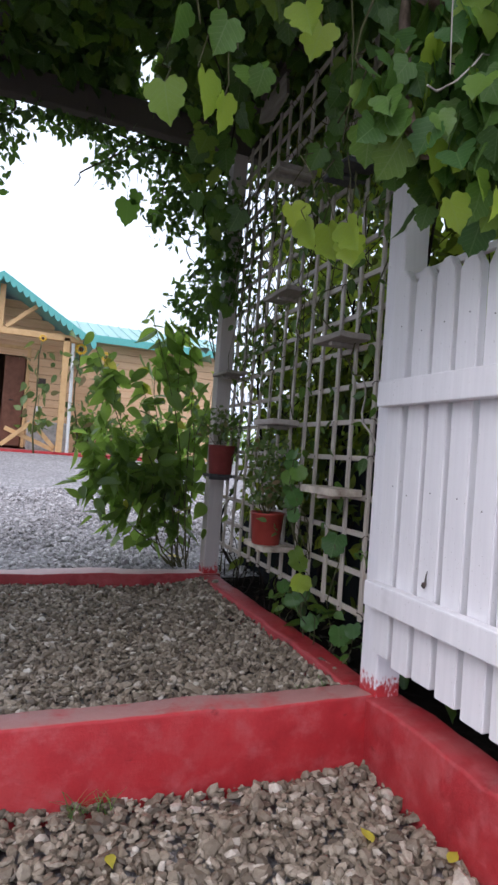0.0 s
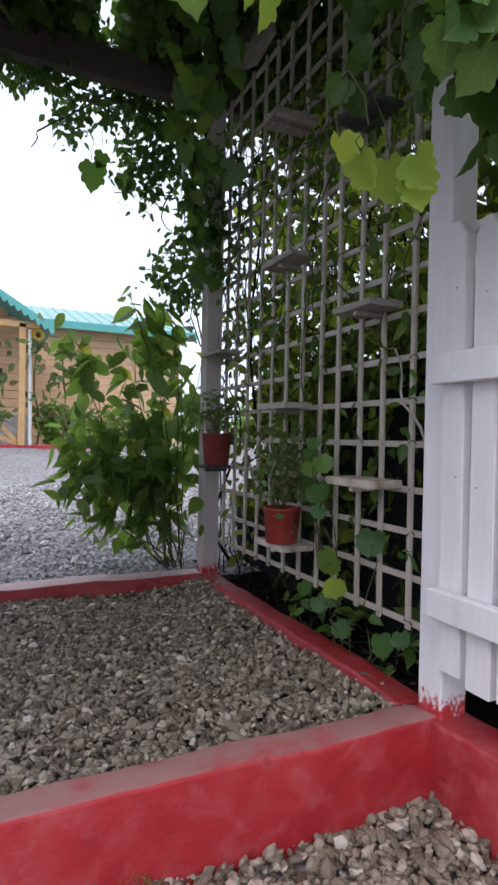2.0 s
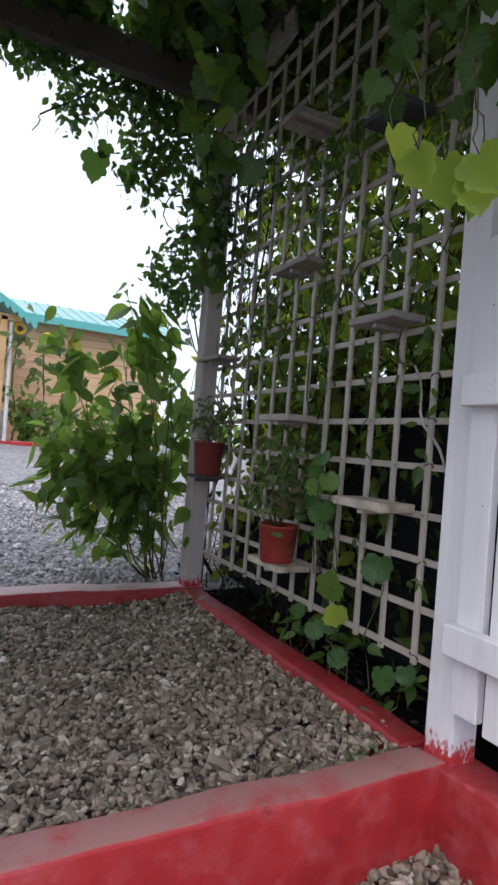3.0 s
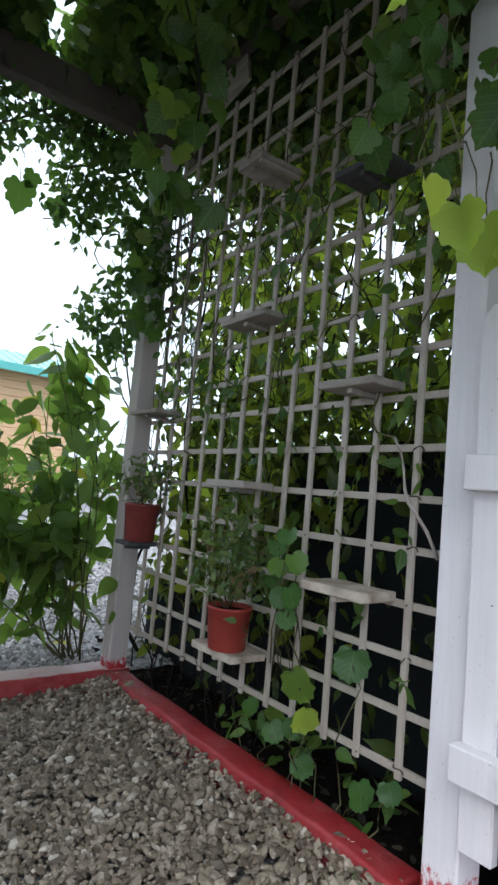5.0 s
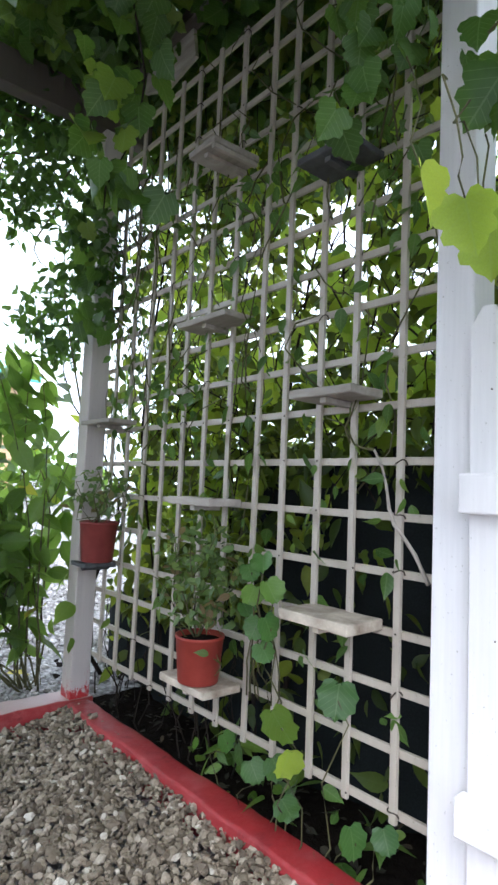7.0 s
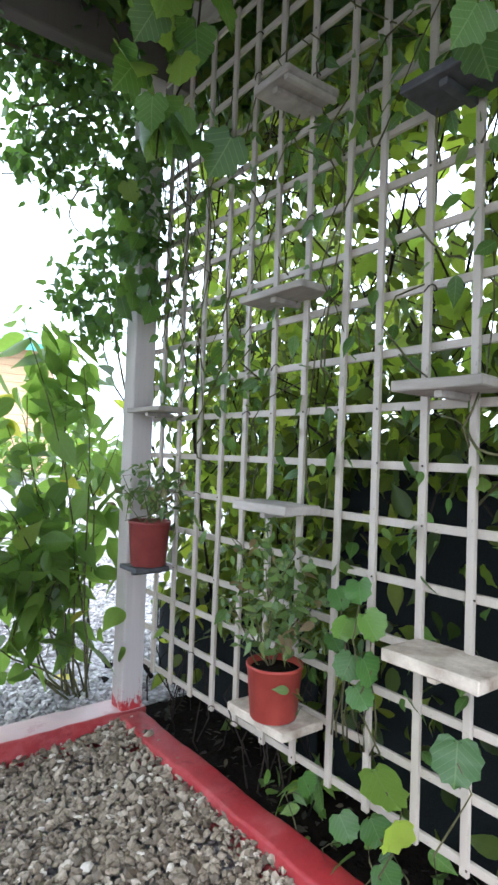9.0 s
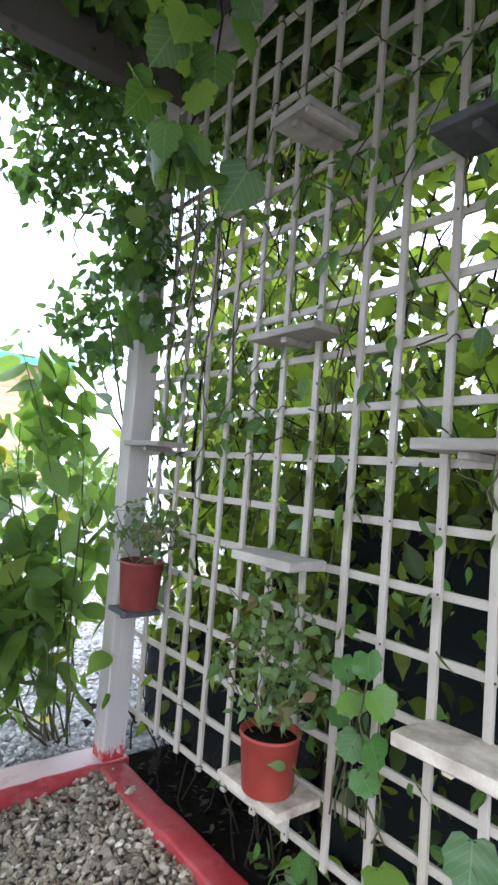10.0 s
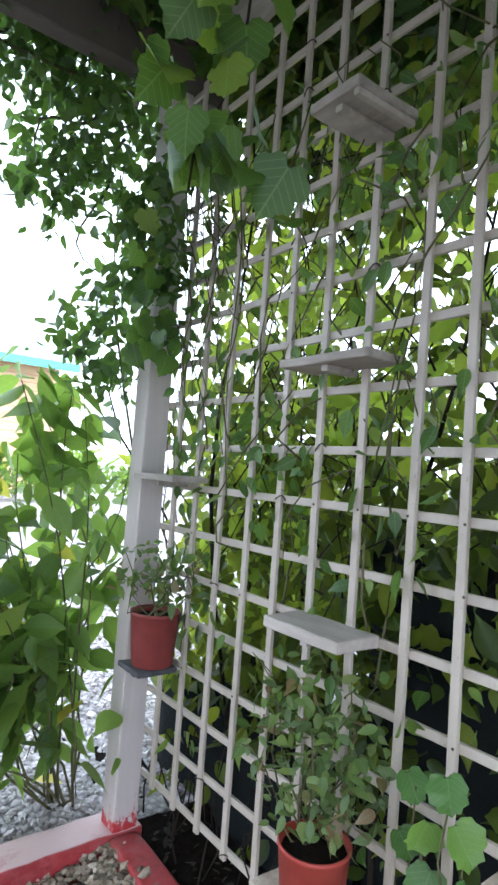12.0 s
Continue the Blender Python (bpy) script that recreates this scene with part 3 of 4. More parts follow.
# ---- trellis ----
TX, TY0, TP, TZ0, TR, ROWN = 1.275, 1.945, 0.1487, 0.262, 0.1515, 18
trellis = empty("trellis", (TX, 2.75, TZ0), "white painted wooden lattice trellis screwed between two posts", "trellis")
vs_me = bpy.data.meshes.new("slat")
b_ = box_bm(-0.006, 0.006, -0.011, 0.011, -0.02, TR * (ROWN - 1) + 0.02, 0.0015)
b_.to_mesh(vs_me)
b_.free()
hs_me = bpy.data.meshes.new("slat")
b_ = box_bm(-0.006, 0.006, 1.80 - 2.75, 3.68 - 2.75, -0.011, 0.011, 0.0015)
b_.to_mesh(hs_me)
b_.free()
for k in range(12):
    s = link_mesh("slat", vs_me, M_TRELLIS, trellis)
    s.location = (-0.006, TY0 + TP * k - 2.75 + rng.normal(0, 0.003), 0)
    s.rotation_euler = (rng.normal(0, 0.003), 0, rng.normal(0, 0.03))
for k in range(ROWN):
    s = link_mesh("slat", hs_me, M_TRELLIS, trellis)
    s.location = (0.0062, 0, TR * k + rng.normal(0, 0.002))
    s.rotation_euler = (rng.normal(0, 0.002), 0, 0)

tie = bpy.data.meshes.new("wire_tie")
b_ = tube_bm([(0.013 * math.cos(a), 0.017 * math.sin(a), 0.006 * math.sin(2 * a)) for a in [0.5 * i for i in range(14)]] + [(0.03, 0.012, -0.02)], 0.0022, 5)
b_.to_mesh(tie)
b_.free()
nailhead = bpy.data.meshes.new("nail_head")
b_ = lathe_bm([(0.0032, -0.001), (0.0032, 0.001), (0.0015, 0.0018)], 8)
b_.transform(Matrix.Rotation(radians(-90), 4, 'Y'))
b_.to_mesh(nailhead)
b_.free()
for k in range(12):
    for j in range(ROWN):
        if rng.uniform() < 0.16:
            s = link_mesh("wire_tie", tie, M_TIE, trellis, "dark twisted wire tie")
            s.location = (-0.003, TY0 + TP * k - 2.75, TR * j + rng.uniform(-0.01, 0.01))
            s.rotation_euler = (rng.uniform(-0.5, 0.5), rng.uniform(-0.3, 0.3), 0)
        elif rng.uniform() < 0.2:
            s = link_mesh("nail_head", nailhead, M_TIE, trellis)
            s.location = (-0.0125, TY0 + TP * k - 2.75 + rng.uniform(-0.004, 0.004), TR * j + rng.uniform(-0.004, 0.004))


# ---- shelves on the trellis ----
def shelf(cx, cy, z, depth, width, th, material, label, tilt=0.0, yaw=0.0):
    root = empty("plant_shelf", (cx, cy, z), label, "shelf", "small shelves on the trellis")
    bm = box_bm(-depth / 2, depth / 2, -width / 2, width / 2, -th, 0, 0.003)
    bmesh.ops.subdivide_edges(bm, edges=[e for e in bm.edges if e.calc_length() > 0.05], cuts=3, use_grid_fill=True)
    for v in bm.verts:
        v.co += 0.003 * noise.noise_vector(v.co * 18 + Vector((cx * 7, cy * 9, z)))
    part("board", bm, material, root)
    part("bracket", box_bm(-depth / 2 + 0.02, depth / 2, -0.012, 0.012, -th - 0.018, -th - 0.001, 0.002), material, root)
    root.rotation_euler = (0, tilt, yaw)
    return root


shelf(1.20, 2.12, 0.745, 0.15, 0.25, 0.03, M_SHELF2, "stained pale stone-like shelf board, empty")
shelf(1.205, 2.13, 1.37, 0.14, 0.235, 0.025, M_SHELF, "weathered grey wooden shelf board, empty")
shelf(1.21, 2.735, 1.695, 0.13, 0.30, 0.022, M_SHELF, "weathered grey wooden shelf board, empty")
shelf(1.20, 2.73, 1.04, 0.14, 0.26, 0.028, M_PALE, "pale wooden shelf board, empty")
shelf(1.19, 2.69, 0.42, 0.16, 0.26, 0.025, M_SHELF2, "pale wooden shelf board under the red pot")
top_shelf = shelf(1.155, 2.648, 2.275, 0.20, 0.16, 0.025, M_SHELF, "weathered grey wooden shelf board high on the trellis", yaw=-0.03)
part("cleat", box_bm(-0.095, 0.095, -0.078, -0.060, -0.042, -0.026, 0.002), M_PALE, top_shelf, "pale batten under one edge")
shelf(1.20, 3.50, 1.365, 0.14, 0.28, 0.02, M_SHELF, "narrow grey shelf board beside the post")
shelf(1.17, 3.50, 0.72, 0.15, 0.15, 0.018, M_DARK, "small dark weathered shelf board under a pot")
shelf(1.195, 2.13, 2.07, 0.15, 0.21, 0.022, M_DARK, "dark slate-grey shelf board high on the trellis")


# ---- pots ----
def pot(x, y, z, r, h, material, label):
    root = empty("plant_pot", (x, y, z), label, "pot")
    part("shell", lathe_bm([(r * 0.80, 0), (r * 0.83, h * 0.02), (r * 0.985, h * 0.93), (r * 1.02, h * 0.94), (r * 1.02, h), (r * 0.96, h), (r * 0.90, h * 0.86)], 28), material, root, smooth=True)
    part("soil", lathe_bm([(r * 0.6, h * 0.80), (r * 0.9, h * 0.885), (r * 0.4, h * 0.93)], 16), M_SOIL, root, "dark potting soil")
    return root


pot(1.165, 2.665, 0.422, 0.083, 0.155, M_TERRA, "orange-red plastic flower pot on a trellis shelf")
pot(1.18, 3.49, 0.722, 0.085, 0.18, M_TERRA2, "dark red plastic flower pot on a small shelf by the post")


# ---- gate ----
GX = 1.135
gate = empty("picket_gate", (GX, 1.2, 0.2), "white painted wooden picket gate standing open", "gate")


def picket_bm(w, h, th, point):
    bm = bmesh.new()
    prof = [(-w / 2, 0), (w / 2, 0), (w / 2, h - point), (0.014, h), (-0.014, h), (-w / 2, h - point)]
    f = bm.faces.new([bm.verts.new((0, y, z)) for y, z in prof])
    ex = bmesh.ops.extrude_face_region(bm, geom=[f])
    for v in [g for g in ex["geom"] if isinstance(g, bmesh.types.BMVert)]:
        v.co.x += th
    bmesh.ops.recalc_face_normals(bm, faces=bm.faces[:])
    bmesh.ops.bevel(bm, geom=bm.edges[:], offset=0.003, segments=2, affect='EDGES')
    return bm


pk = bpy.data.meshes.new("picket")
b_ = picket_bm(0.085, 1.285, 0.030, 0.045)
b_.to_mesh(pk)
b_.free()
nail_me = bpy.data.meshes.new("nail")
b_ = lathe_bm([(0.0020, -0.001), (0.0020, 0.001), (0.001, 0.0015)], 8)
b_.transform(Matrix.Rotation(radians(-90), 4, 'Y'))
b_.to_mesh(nail_me)
b_.free()
for k in range(11):
    s = link_mesh("picket", pk, M_WHITE, gate)
    s.location = (0.019, 1.640 - 0.106 * k - 1.2, 0.02 - 0.009 * k + rng.normal(0, 0.004))
    s.rotation_euler = (rng.normal(0, 0.004), 0, rng.normal(0, 0.012))
    for z in (0.56, 1.10):
        nl = link_mesh("nail", nail_me, M_IRON, s)
        nl.location = (-0.001, rng.uniform(-0.02, 0.02), z + rng.uniform(-0.02, 0.02))
part("rail", box_bm(-0.024, 0.017, 0.45 - 1.2, 1.69 - 1.2, 1.045 - 0.2, 1.13 - 0.2, 0.004, 2), M_WHITE, gate)
part("rail", box_bm(-0.024, 0.017, 0.45 - 1.2, 1.69 - 1.2, 0.38 - 0.2, 0.462 - 0.2, 0.004, 2), M_WHITE, gate)
part("top_rail", box_bm(0.0505, 0.07, 0.45 - 1.2, 1.66 - 1.2, 1.275, 1.30, 0.003), M_WHITE, gate)
lat_bm = tube_bm([(0.016, 0.222, 0.345), (0.012, 0.222, 0.33), (0.010, 0.222, 0.312), (0.008, 0.223, 0.308), (0.006, 0.224, 0.300), (0.010, 0.225, 0.294)], [0.0012, 0.002, 0.003, 0.007, 0.007, 0.003], 8)
lat = part("latch", lat_bm, M_IRON, gate, "small rusty latch")

# added dark sheets that stand in for deep shade behind the lower trellis
def shade_sheet(x, y0, y1, h):
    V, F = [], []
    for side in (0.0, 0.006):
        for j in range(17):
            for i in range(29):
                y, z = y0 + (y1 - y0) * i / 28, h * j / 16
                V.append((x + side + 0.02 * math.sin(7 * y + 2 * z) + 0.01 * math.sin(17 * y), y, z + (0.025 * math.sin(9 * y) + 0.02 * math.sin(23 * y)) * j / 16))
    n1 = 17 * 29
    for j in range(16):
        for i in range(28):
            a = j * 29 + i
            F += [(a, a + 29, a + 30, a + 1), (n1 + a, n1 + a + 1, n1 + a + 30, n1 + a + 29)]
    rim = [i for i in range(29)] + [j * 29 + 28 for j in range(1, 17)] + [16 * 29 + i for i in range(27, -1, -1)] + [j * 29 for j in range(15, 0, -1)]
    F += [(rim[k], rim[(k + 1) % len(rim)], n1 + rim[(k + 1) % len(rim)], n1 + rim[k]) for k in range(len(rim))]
    cloth = link_mesh("shade_sheet", mesh_of("shade_sheet", V, F), M_SHADE_SHEET)
    return tagged(cloth, "dark sheet standing in for deep shade behind the lower trellis", "cloth", "shade cloths")


shade_sheet(1.63, 0.9, 2.92, 1.22)
shade_sheet(1.60, 2.93, 4.1, 0.50)


# ---- climbing plants ----
vine = empty("grape_vine", (0.8, 1.5, 0.0), "large-leaved grape vine hanging thickly from the pergola", "vine")


def stem(name, pts, r0, r1, material, parent, sides=6):
    n = len(pts)
    pts = [Vector(p) - parent.location for p in pts]
    return part(name, tube_bm(pts, [r0 + (r1 - r0) * i / (n - 1) for i in range(n)], sides), material, parent, smooth=True)


stem("trunk", wander((1.62, 1.35, -0.05), (1.42, 1.3, 2.0), 10, 0.03), 0.028, 0.022, M_BARK, vine, 8)
stem("trunk", wander((1.42, 1.3, 2.0), (0.82, 1.28, 2.12), 6, 0.03), 0.026, 0.024, M_BARK, vine, 8)
stem("trunk", wander((1.42, 1.3, 2.0), (0.90, 1.24, 1.66), 7, 0.03), 0.026, 0.022, M_BARK, vine, 8)
stem("trunk", wander((0.90, 1.24, 1.66), (0.86, 1.26, 1.78), 4, 0.01) + wander((0.86, 1.26, 1.78), (0.95, 1.6, 2.95), 8, 0.02)[1:], 0.022, 0.010, M_BARK, vine, 8)
for a, b in (((0.9, 1.35, 1.9), (1.3, 0.9, 1.75)), ((0.7, 1.5, 2.6), (-0.8, 1.6, 2.9)), ((0.6, 1.6, 2.9), (0.7, 2.8, 2.9)), ((0.72, 2.7, 2.95), (0.74, 2.72, 1.95)), ((1.1, 1.3, 2.0), (1.2, 0.6, 1.7))):
    stem("cane", wander(a, b, 8, 0.05), 0.0045, 0.0025, M_DRY_BACKLIT, vine)

P = in_blobs([(0.82, 1.27, 1.82, 0.12, 0.08, 0.16)], 40)
t_, n_ = hanging(len(P))
leaf_mass("leaves", "vine", P, t_, n_, rng.uniform(0.05, 0.09, len(P)), M_VINE, vine)
# the hanging mass by the gate, its big leaves in front
P = in_blobs([(1.0, 1.3, 1.95, 0.20, 0.25, 0.32), (1.15, 1.1, 1.85, 0.22, 0.40, 0.30), (0.8, 1.75, 2.65, 0.55, 0.25, 0.30), (0.0, 1.65, 2.75, 0.6, 0.25, 0.30), (-0.9, 1.6, 2.6, 0.7, 0.25, 0.45)], 3400)
P = P[(P[:, 2] > 2.3) | (P[:, 0] > 0.95)]
t_, n_ = hanging(len(P))
leaf_mass("leaves", "vine", P, t_, n_, rng.uniform(0.07, 0.13, len(P)), M_VINE, vine)
P = np.concatenate([in_box(16, (0.88, 1.05), (1.22, 1.5), (1.75, 2.05)), in_box(60, (0.95, 1.25), (0.75, 1.35), (1.50, 1.95)), in_box(5, (0.95, 1.05), (1.32, 1.5), (1.58, 1.70)),
                    in_box(4, (0.2, 0.5), (1.25, 1.4), (1.78, 1.90)), in_box(26, (1.02, 1.2), (3.5, 3.66), (1.75, 2.4)), in_box(24, (0.95, 1.2), (1.55, 2.0), (1.9, 2.4))])
t_, n_ = hanging(len(P), 1.0, 0.5, 0.3)
n_ = n_ + np.array([-0.5, -0.9, 0.3])
leaf_parts("vine", P, t_, n_, rng.uniform(0.06, 0.10, len(P)), M_VINE, vine)

P = np.array([(0.25, 1.36, 1.71), (0.33, 1.30, 1.72), (0.39, 1.33, 1.70), (0.77, 1.37, 1.49), (0.68, 1.44, 1.50), (0.80, 1.40, 1.46), (0.56, 1.28, 1.95), (0.62, 1.30, 1.93), (0.66, 1.50, 1.56), (0.75, 1.44, 1.50), (0.84, 1.46, 1.49), (1.10, 1.0, 1.62), (1.05, 1.15, 1.75)])
t_, n_ = hanging(len(P), 1.0, 0.4, 0.2)
leaf_parts("vine", P, t_, n_ + np.array([-0.6, -1.0, 0.3]), rng.uniform(0.075, 0.10, len(P)), M_LIT_YOUNG, vine)
for p in P:
    stem("leaf_stalk", wander((p[0] + 0.03, p[1] + 0.05, p[2] + 0.22), tuple(p), 5, 0.01), 0.002, 0.0015, M_STEM, vine, 5)

# leaves spilling over the gate, their lit look put into the lime colour
P = np.concatenate([in_box(24, (0.90, 1.12), (0.80, 1.30), (1.46, 2.0)), in_box(9, (0.86, 0.98), (1.12, 1.24), (1.58, 1.95))])
t_, n_ = hanging(len(P), 1.0, 0.6, 0.4)
leaf_parts("vine", P, t_, n_ + np.array([-0.6, -0.9, 0.5]), rng.uniform(0.06, 0.09, len(P)), M_LIT_YOUNG, vine)

# more vine leaves in a lighter green, coloured as if lit
P = np.concatenate([in_box(34, (0.86, 1.12), (0.80, 1.30), (1.48, 2.1)), in_box(10, (0.86, 0.98), (1.12, 1.24), (1.58, 1.95))])
t_, n_ = hanging(len(P), 1.0, 0.6, 0.4)
leaf_parts("vine", P, t_, n_ + np.array([-0.6, -0.9, 0.5]), rng.uniform(0.055, 0.09, len(P)), M_GER, vine)

P = np.concatenate([in_box(60, (0.64, 0.90), (2.56, 2.84), (1.98, 2.95)), in_box(12, (0.74, 0.90), (1.20, 1.30), (1.62, 1.84))])
t_, n_ = hanging(len(P), 1.0, 0.7, 0.3)
leaf_parts("vine", P, t_, n_ + np.array([-0.25, -0.45, 0.2]), rng.uniform(0.07, 0.115, len(P)), M_VINE, vine)

for a, b in (((0.34, 1.36, 3.0), (0.32, 1.34, 1.86)), ((0.74, 1.45, 3.0), (0.77, 1.43, 1.74)), ((0.60, 1.32, 3.0), (0.60, 1.32, 2.1)), ((0.80, 1.28, 2.1), (0.76, 1.45, 1.8)), ((0.9, 1.25, 2.2), (0.5, 1.3, 2.05))):
    stem("cane", wander(a, b, 8, 0.03), 0.004, 0.0025, M_STEM, vine, 5)

stem("string", [(0.845, 1.1, 2.45), (0.855, 1.1, 1.9), (0.86, 1.1, 1.765)], 0.0018, 0.0018, M_PALE, vine, 5)
stem("cane", wander((0.80, 1.1, 1.72), (1.02, 1.1, 1.86), 6, 0.01), 0.003, 0.002, M_PALE, vine, 5)
P = np.array([(0.04, 1.0, 1.78), (0.10, 1.02, 1.80), (0.0, 0.98, 1.86), (0.16, 1.05, 1.9)])
t_, n_ = hanging(len(P), 1.0, 0.3, 0.2)
leaf_parts("vine", P, t_, n_ + np.array([-0.2, -1.0, 0.3]), np.array([0.12, 0.11, 0.1, 0.1]), M_VINE, vine)
stem("cane", wander((0.06, 1.05, 2.6), (0.06, 1.0, 1.78), 6, 0.02), 0.003, 0.002, M_STEM, vine, 5)

# roof of leaves over the passage
P = in_box(14500, (-1.9, 1.6), (0.9, 4.0), (3.0, 3.55))
t_, n_ = hanging(len(P), 0.5, 0.9, 1.0)
P = P[~((np.abs(P[:, 0] - 0.155 * P[:, 1]) < 0.085) & (P[:, 1] > 3.3) & (P[:, 1] < 3.95))]
P = np.concatenate([P, in_box(1500, (-1.8, 1.0), (0.85, 1.25), (2.35, 3.3)), in_box(2600, (1.55, 2.5), (0.9, 4.0), (2.85, 3.3))])
t_, n_ = hanging(len(P), 0.5, 0.9, 1.0)
leaf_mass("roof_leaves", "vine", P, t_, n_, rng.uniform(0.07, 0.13, len(P)), M_VINE, vine)

# small-leaved climber over the far lintel
climber = empty("small_leaved_climber", (0.4, 4.0, 0.0), "dense small-leaved climber arching over the far end of the pergola", "climber")
for a, b in (((1.36, 3.86, 0.02), (1.15, 3.9, 2.9)), ((1.15, 3.9, 2.9), (-1.2, 4.0, 3.0)), ((0.6, 3.95, 3.0), (0.2, 4.05, 2.55)), ((-0.2, 3.95, 3.0), (-0.5, 4.0, 2.7)), ((1.1, 3.9, 2.7), (1.06, 3.95, 2.15)), ((1.0, 3.9, 2.9), (0.7, 4.1, 2.4))):
    stem("cane", wander(a, b, 10, 0.04), 0.008, 0.003, M_STEM, climber)
P = in_blobs([(0.2, 3.95, 2.95, 0.9, 0.25, 0.28), (-0.9, 3.95, 2.85, 0.7, 0.3, 0.45), (-0.5, 4.0, 2.62, 0.35, 0.2, 0.28), (0.95, 3.95, 2.65, 0.35, 0.25, 0.38), (1.15, 3.9, 2.1, 0.16, 0.18, 0.5), (1.05, 3.9, 1.85, 0.12, 0.12, 0.22), (0.6, 4.05, 2.80, 0.25, 0.15, 0.16), (1.2, 3.95, 3.1, 0.6, 0.4, 0.3), (1.15, 3.62, 2.25, 0.14, 0.12, 0.45), (1.05, 3.72, 2.0, 0.10, 0.12, 0.25)], 330)
P = P[rng.integers(0, len(P), 7200)] + rng.normal(0, 0.055, (7200, 3))
t_, n_ = hanging(len(P), 0.7, 0.9, 0.4)
leaf_mass("leaves", "small", P, t_, n_, rng.uniform(0.035, 0.075, len(P)), M_SMALL, climber)
P = np.array([(0.56, 4.09, 2.55), (0.75, 4.10, 2.53), (0.62, 4.08, 2.62)])
t_ = np.array([(0.1, 0.1, -1.0), (0.5, 0.0, -0.9), (-0.3, 0.1, -1.0)])
n_ = np.array([(0.2, -1.0, 0.2), (-0.3, -1.0, 0.3), (0.3, -1.0, 0.0)])
leaf_parts("vine", P, t_, n_, np.array([0.17, 0.13, 0.10]), M_SMALL, climber)
for p in P:
    stem("leaf_stalk", wander(tuple(p), (p[0], p[1], p[2] + 0.25), 4, 0.01), 0.002, 0.002, M_STEM, climber, 5)

# twining shoots and leaves on the lattice
twiner = empty("trellis_climber", (1.25, 2.7, 0.0), "thin climbing shoots with small leaves woven through the lattice", "climber")
for k in range(52):
    y0 = rng.uniform(1.9, 3.6)
    z0 = rng.uniform(0.9, 2.3)
    stem("shoot", wander((1.25 + rng.uniform(-0.02, 0.06), y0, z0), (1.25 + rng.uniform(-0.04, 0.05), y0 + rng.uniform(-0.5, 0.5), z0 + rng.uniform(0.3, 0.8)), 7, 0.03), 0.0035, 0.002, M_STEM, twiner, 5)
P = np.concatenate([in_blobs([(1.27, 3.45, 1.9, 0.07, 0.22, 0.6), (1.27, 3.45, 1.0, 0.05, 0.2, 0.25), (1.28, 2.0, 2.1, 0.08, 0.22, 0.5), (1.28, 2.75, 2.2, 0.08, 0.7, 0.30), (1.26, 3.1, 1.5, 0.05, 0.4, 0.3), (1.28, 2.5, 1.6, 0.06, 0.25, 0.22), (1.26, 1.95, 1.2, 0.04, 0.1, 0.4)], 560), in_box(200, (1.24, 1.3), (1.9, 3.6), (0.4, 2.6))])
t_, n_ = hanging(len(P), 0.8, 0.8, 0.3)
leaf_mass("leaves", "ovate", P, t_, n_ + np.array([-0.5, 0, 0]), rng.uniform(0.035, 0.075, len(P)), M_VINE, twiner)

stem("dry_shoot", wander((1.245, 1.84, 0.86), (1.25, 2.02, 1.20), 7, 0.01), 0.006, 0.004, M_PALE, twiner, 6)
stem("dry_shoot", wander((1.25, 2.02, 1.20), (1.25, 2.2, 1.30), 6, 0.01), 0.004, 0.002, M_STEM, twiner, 5)
for k in range(9):
    y0 = rng.uniform(3.25, 3.6)
    stem("hanging_shoot", wander((1.23 + rng.uniform(-0.04, 0.03), y0 - 0.06, 2.5), (1.23 + rng.uniform(-0.04, 0.03), y0 - 0.06 + rng.uniform(-0.1, 0.06), rng.uniform(1.2, 1.7)), 7, 0.02), 0.003, 0.002, M_STEM, twiner, 5)

dry = empty("dry_stems", (1.45, 3.3, 0.0), "dark dry upright stems behind the foot of the trellis", "stems")
for k in range(26):
    y0, x0 = rng.uniform(2.75, 3.85), rng.uniform(1.33, 1.55)
    stem("dry_stem", wander((x0, y0, -0.02), (x0 + rng.uniform(-0.05, 0.05), y0 + rng.uniform(-0.12, 0.12), rng.uniform(0.15, 0.6)), 5, 0.02), 0.004, 0.002, M_DRY_BACKLIT, dry, 5)

# hedge behind the trellis
hedge = empty("hedge", (1.8, 2.8, 0.0), "overgrown leafy hedge behind the trellis with bright gaps", "hedge")
# branches and twigs coloured near black, as backlit silhouettes
for k in range(30):
    y0 = rng.uniform(1.2, 4.2)
    x0 = rng.uniform(1.55, 2.1)
    stem("branch", wander((x0, y0, -0.05), (x0 + rng.uniform(-0.3, 0.3), y0 + rng.uniform(-0.5, 0.5), rng.uniform(1.8, 3.2)), 9, 0.06), 0.012, 0.003, M_DRY_BACKLIT, hedge)
for k in range(110):
    y0, z0 = rng.uniform(1.3, 3.9), rng.uniform(0.9, 2.5)
    stem("twig", wander((rng.uniform(1.36, 1.7), y0, z0), (rng.uniform(1.36, 1.7), y0 + rng.uniform(-0.5, 0.5), z0 + rng.uniform(0.2, 0.7)), 6, 0.04), 0.004, 0.002, M_DRY_BACKLIT, hedge, 5)
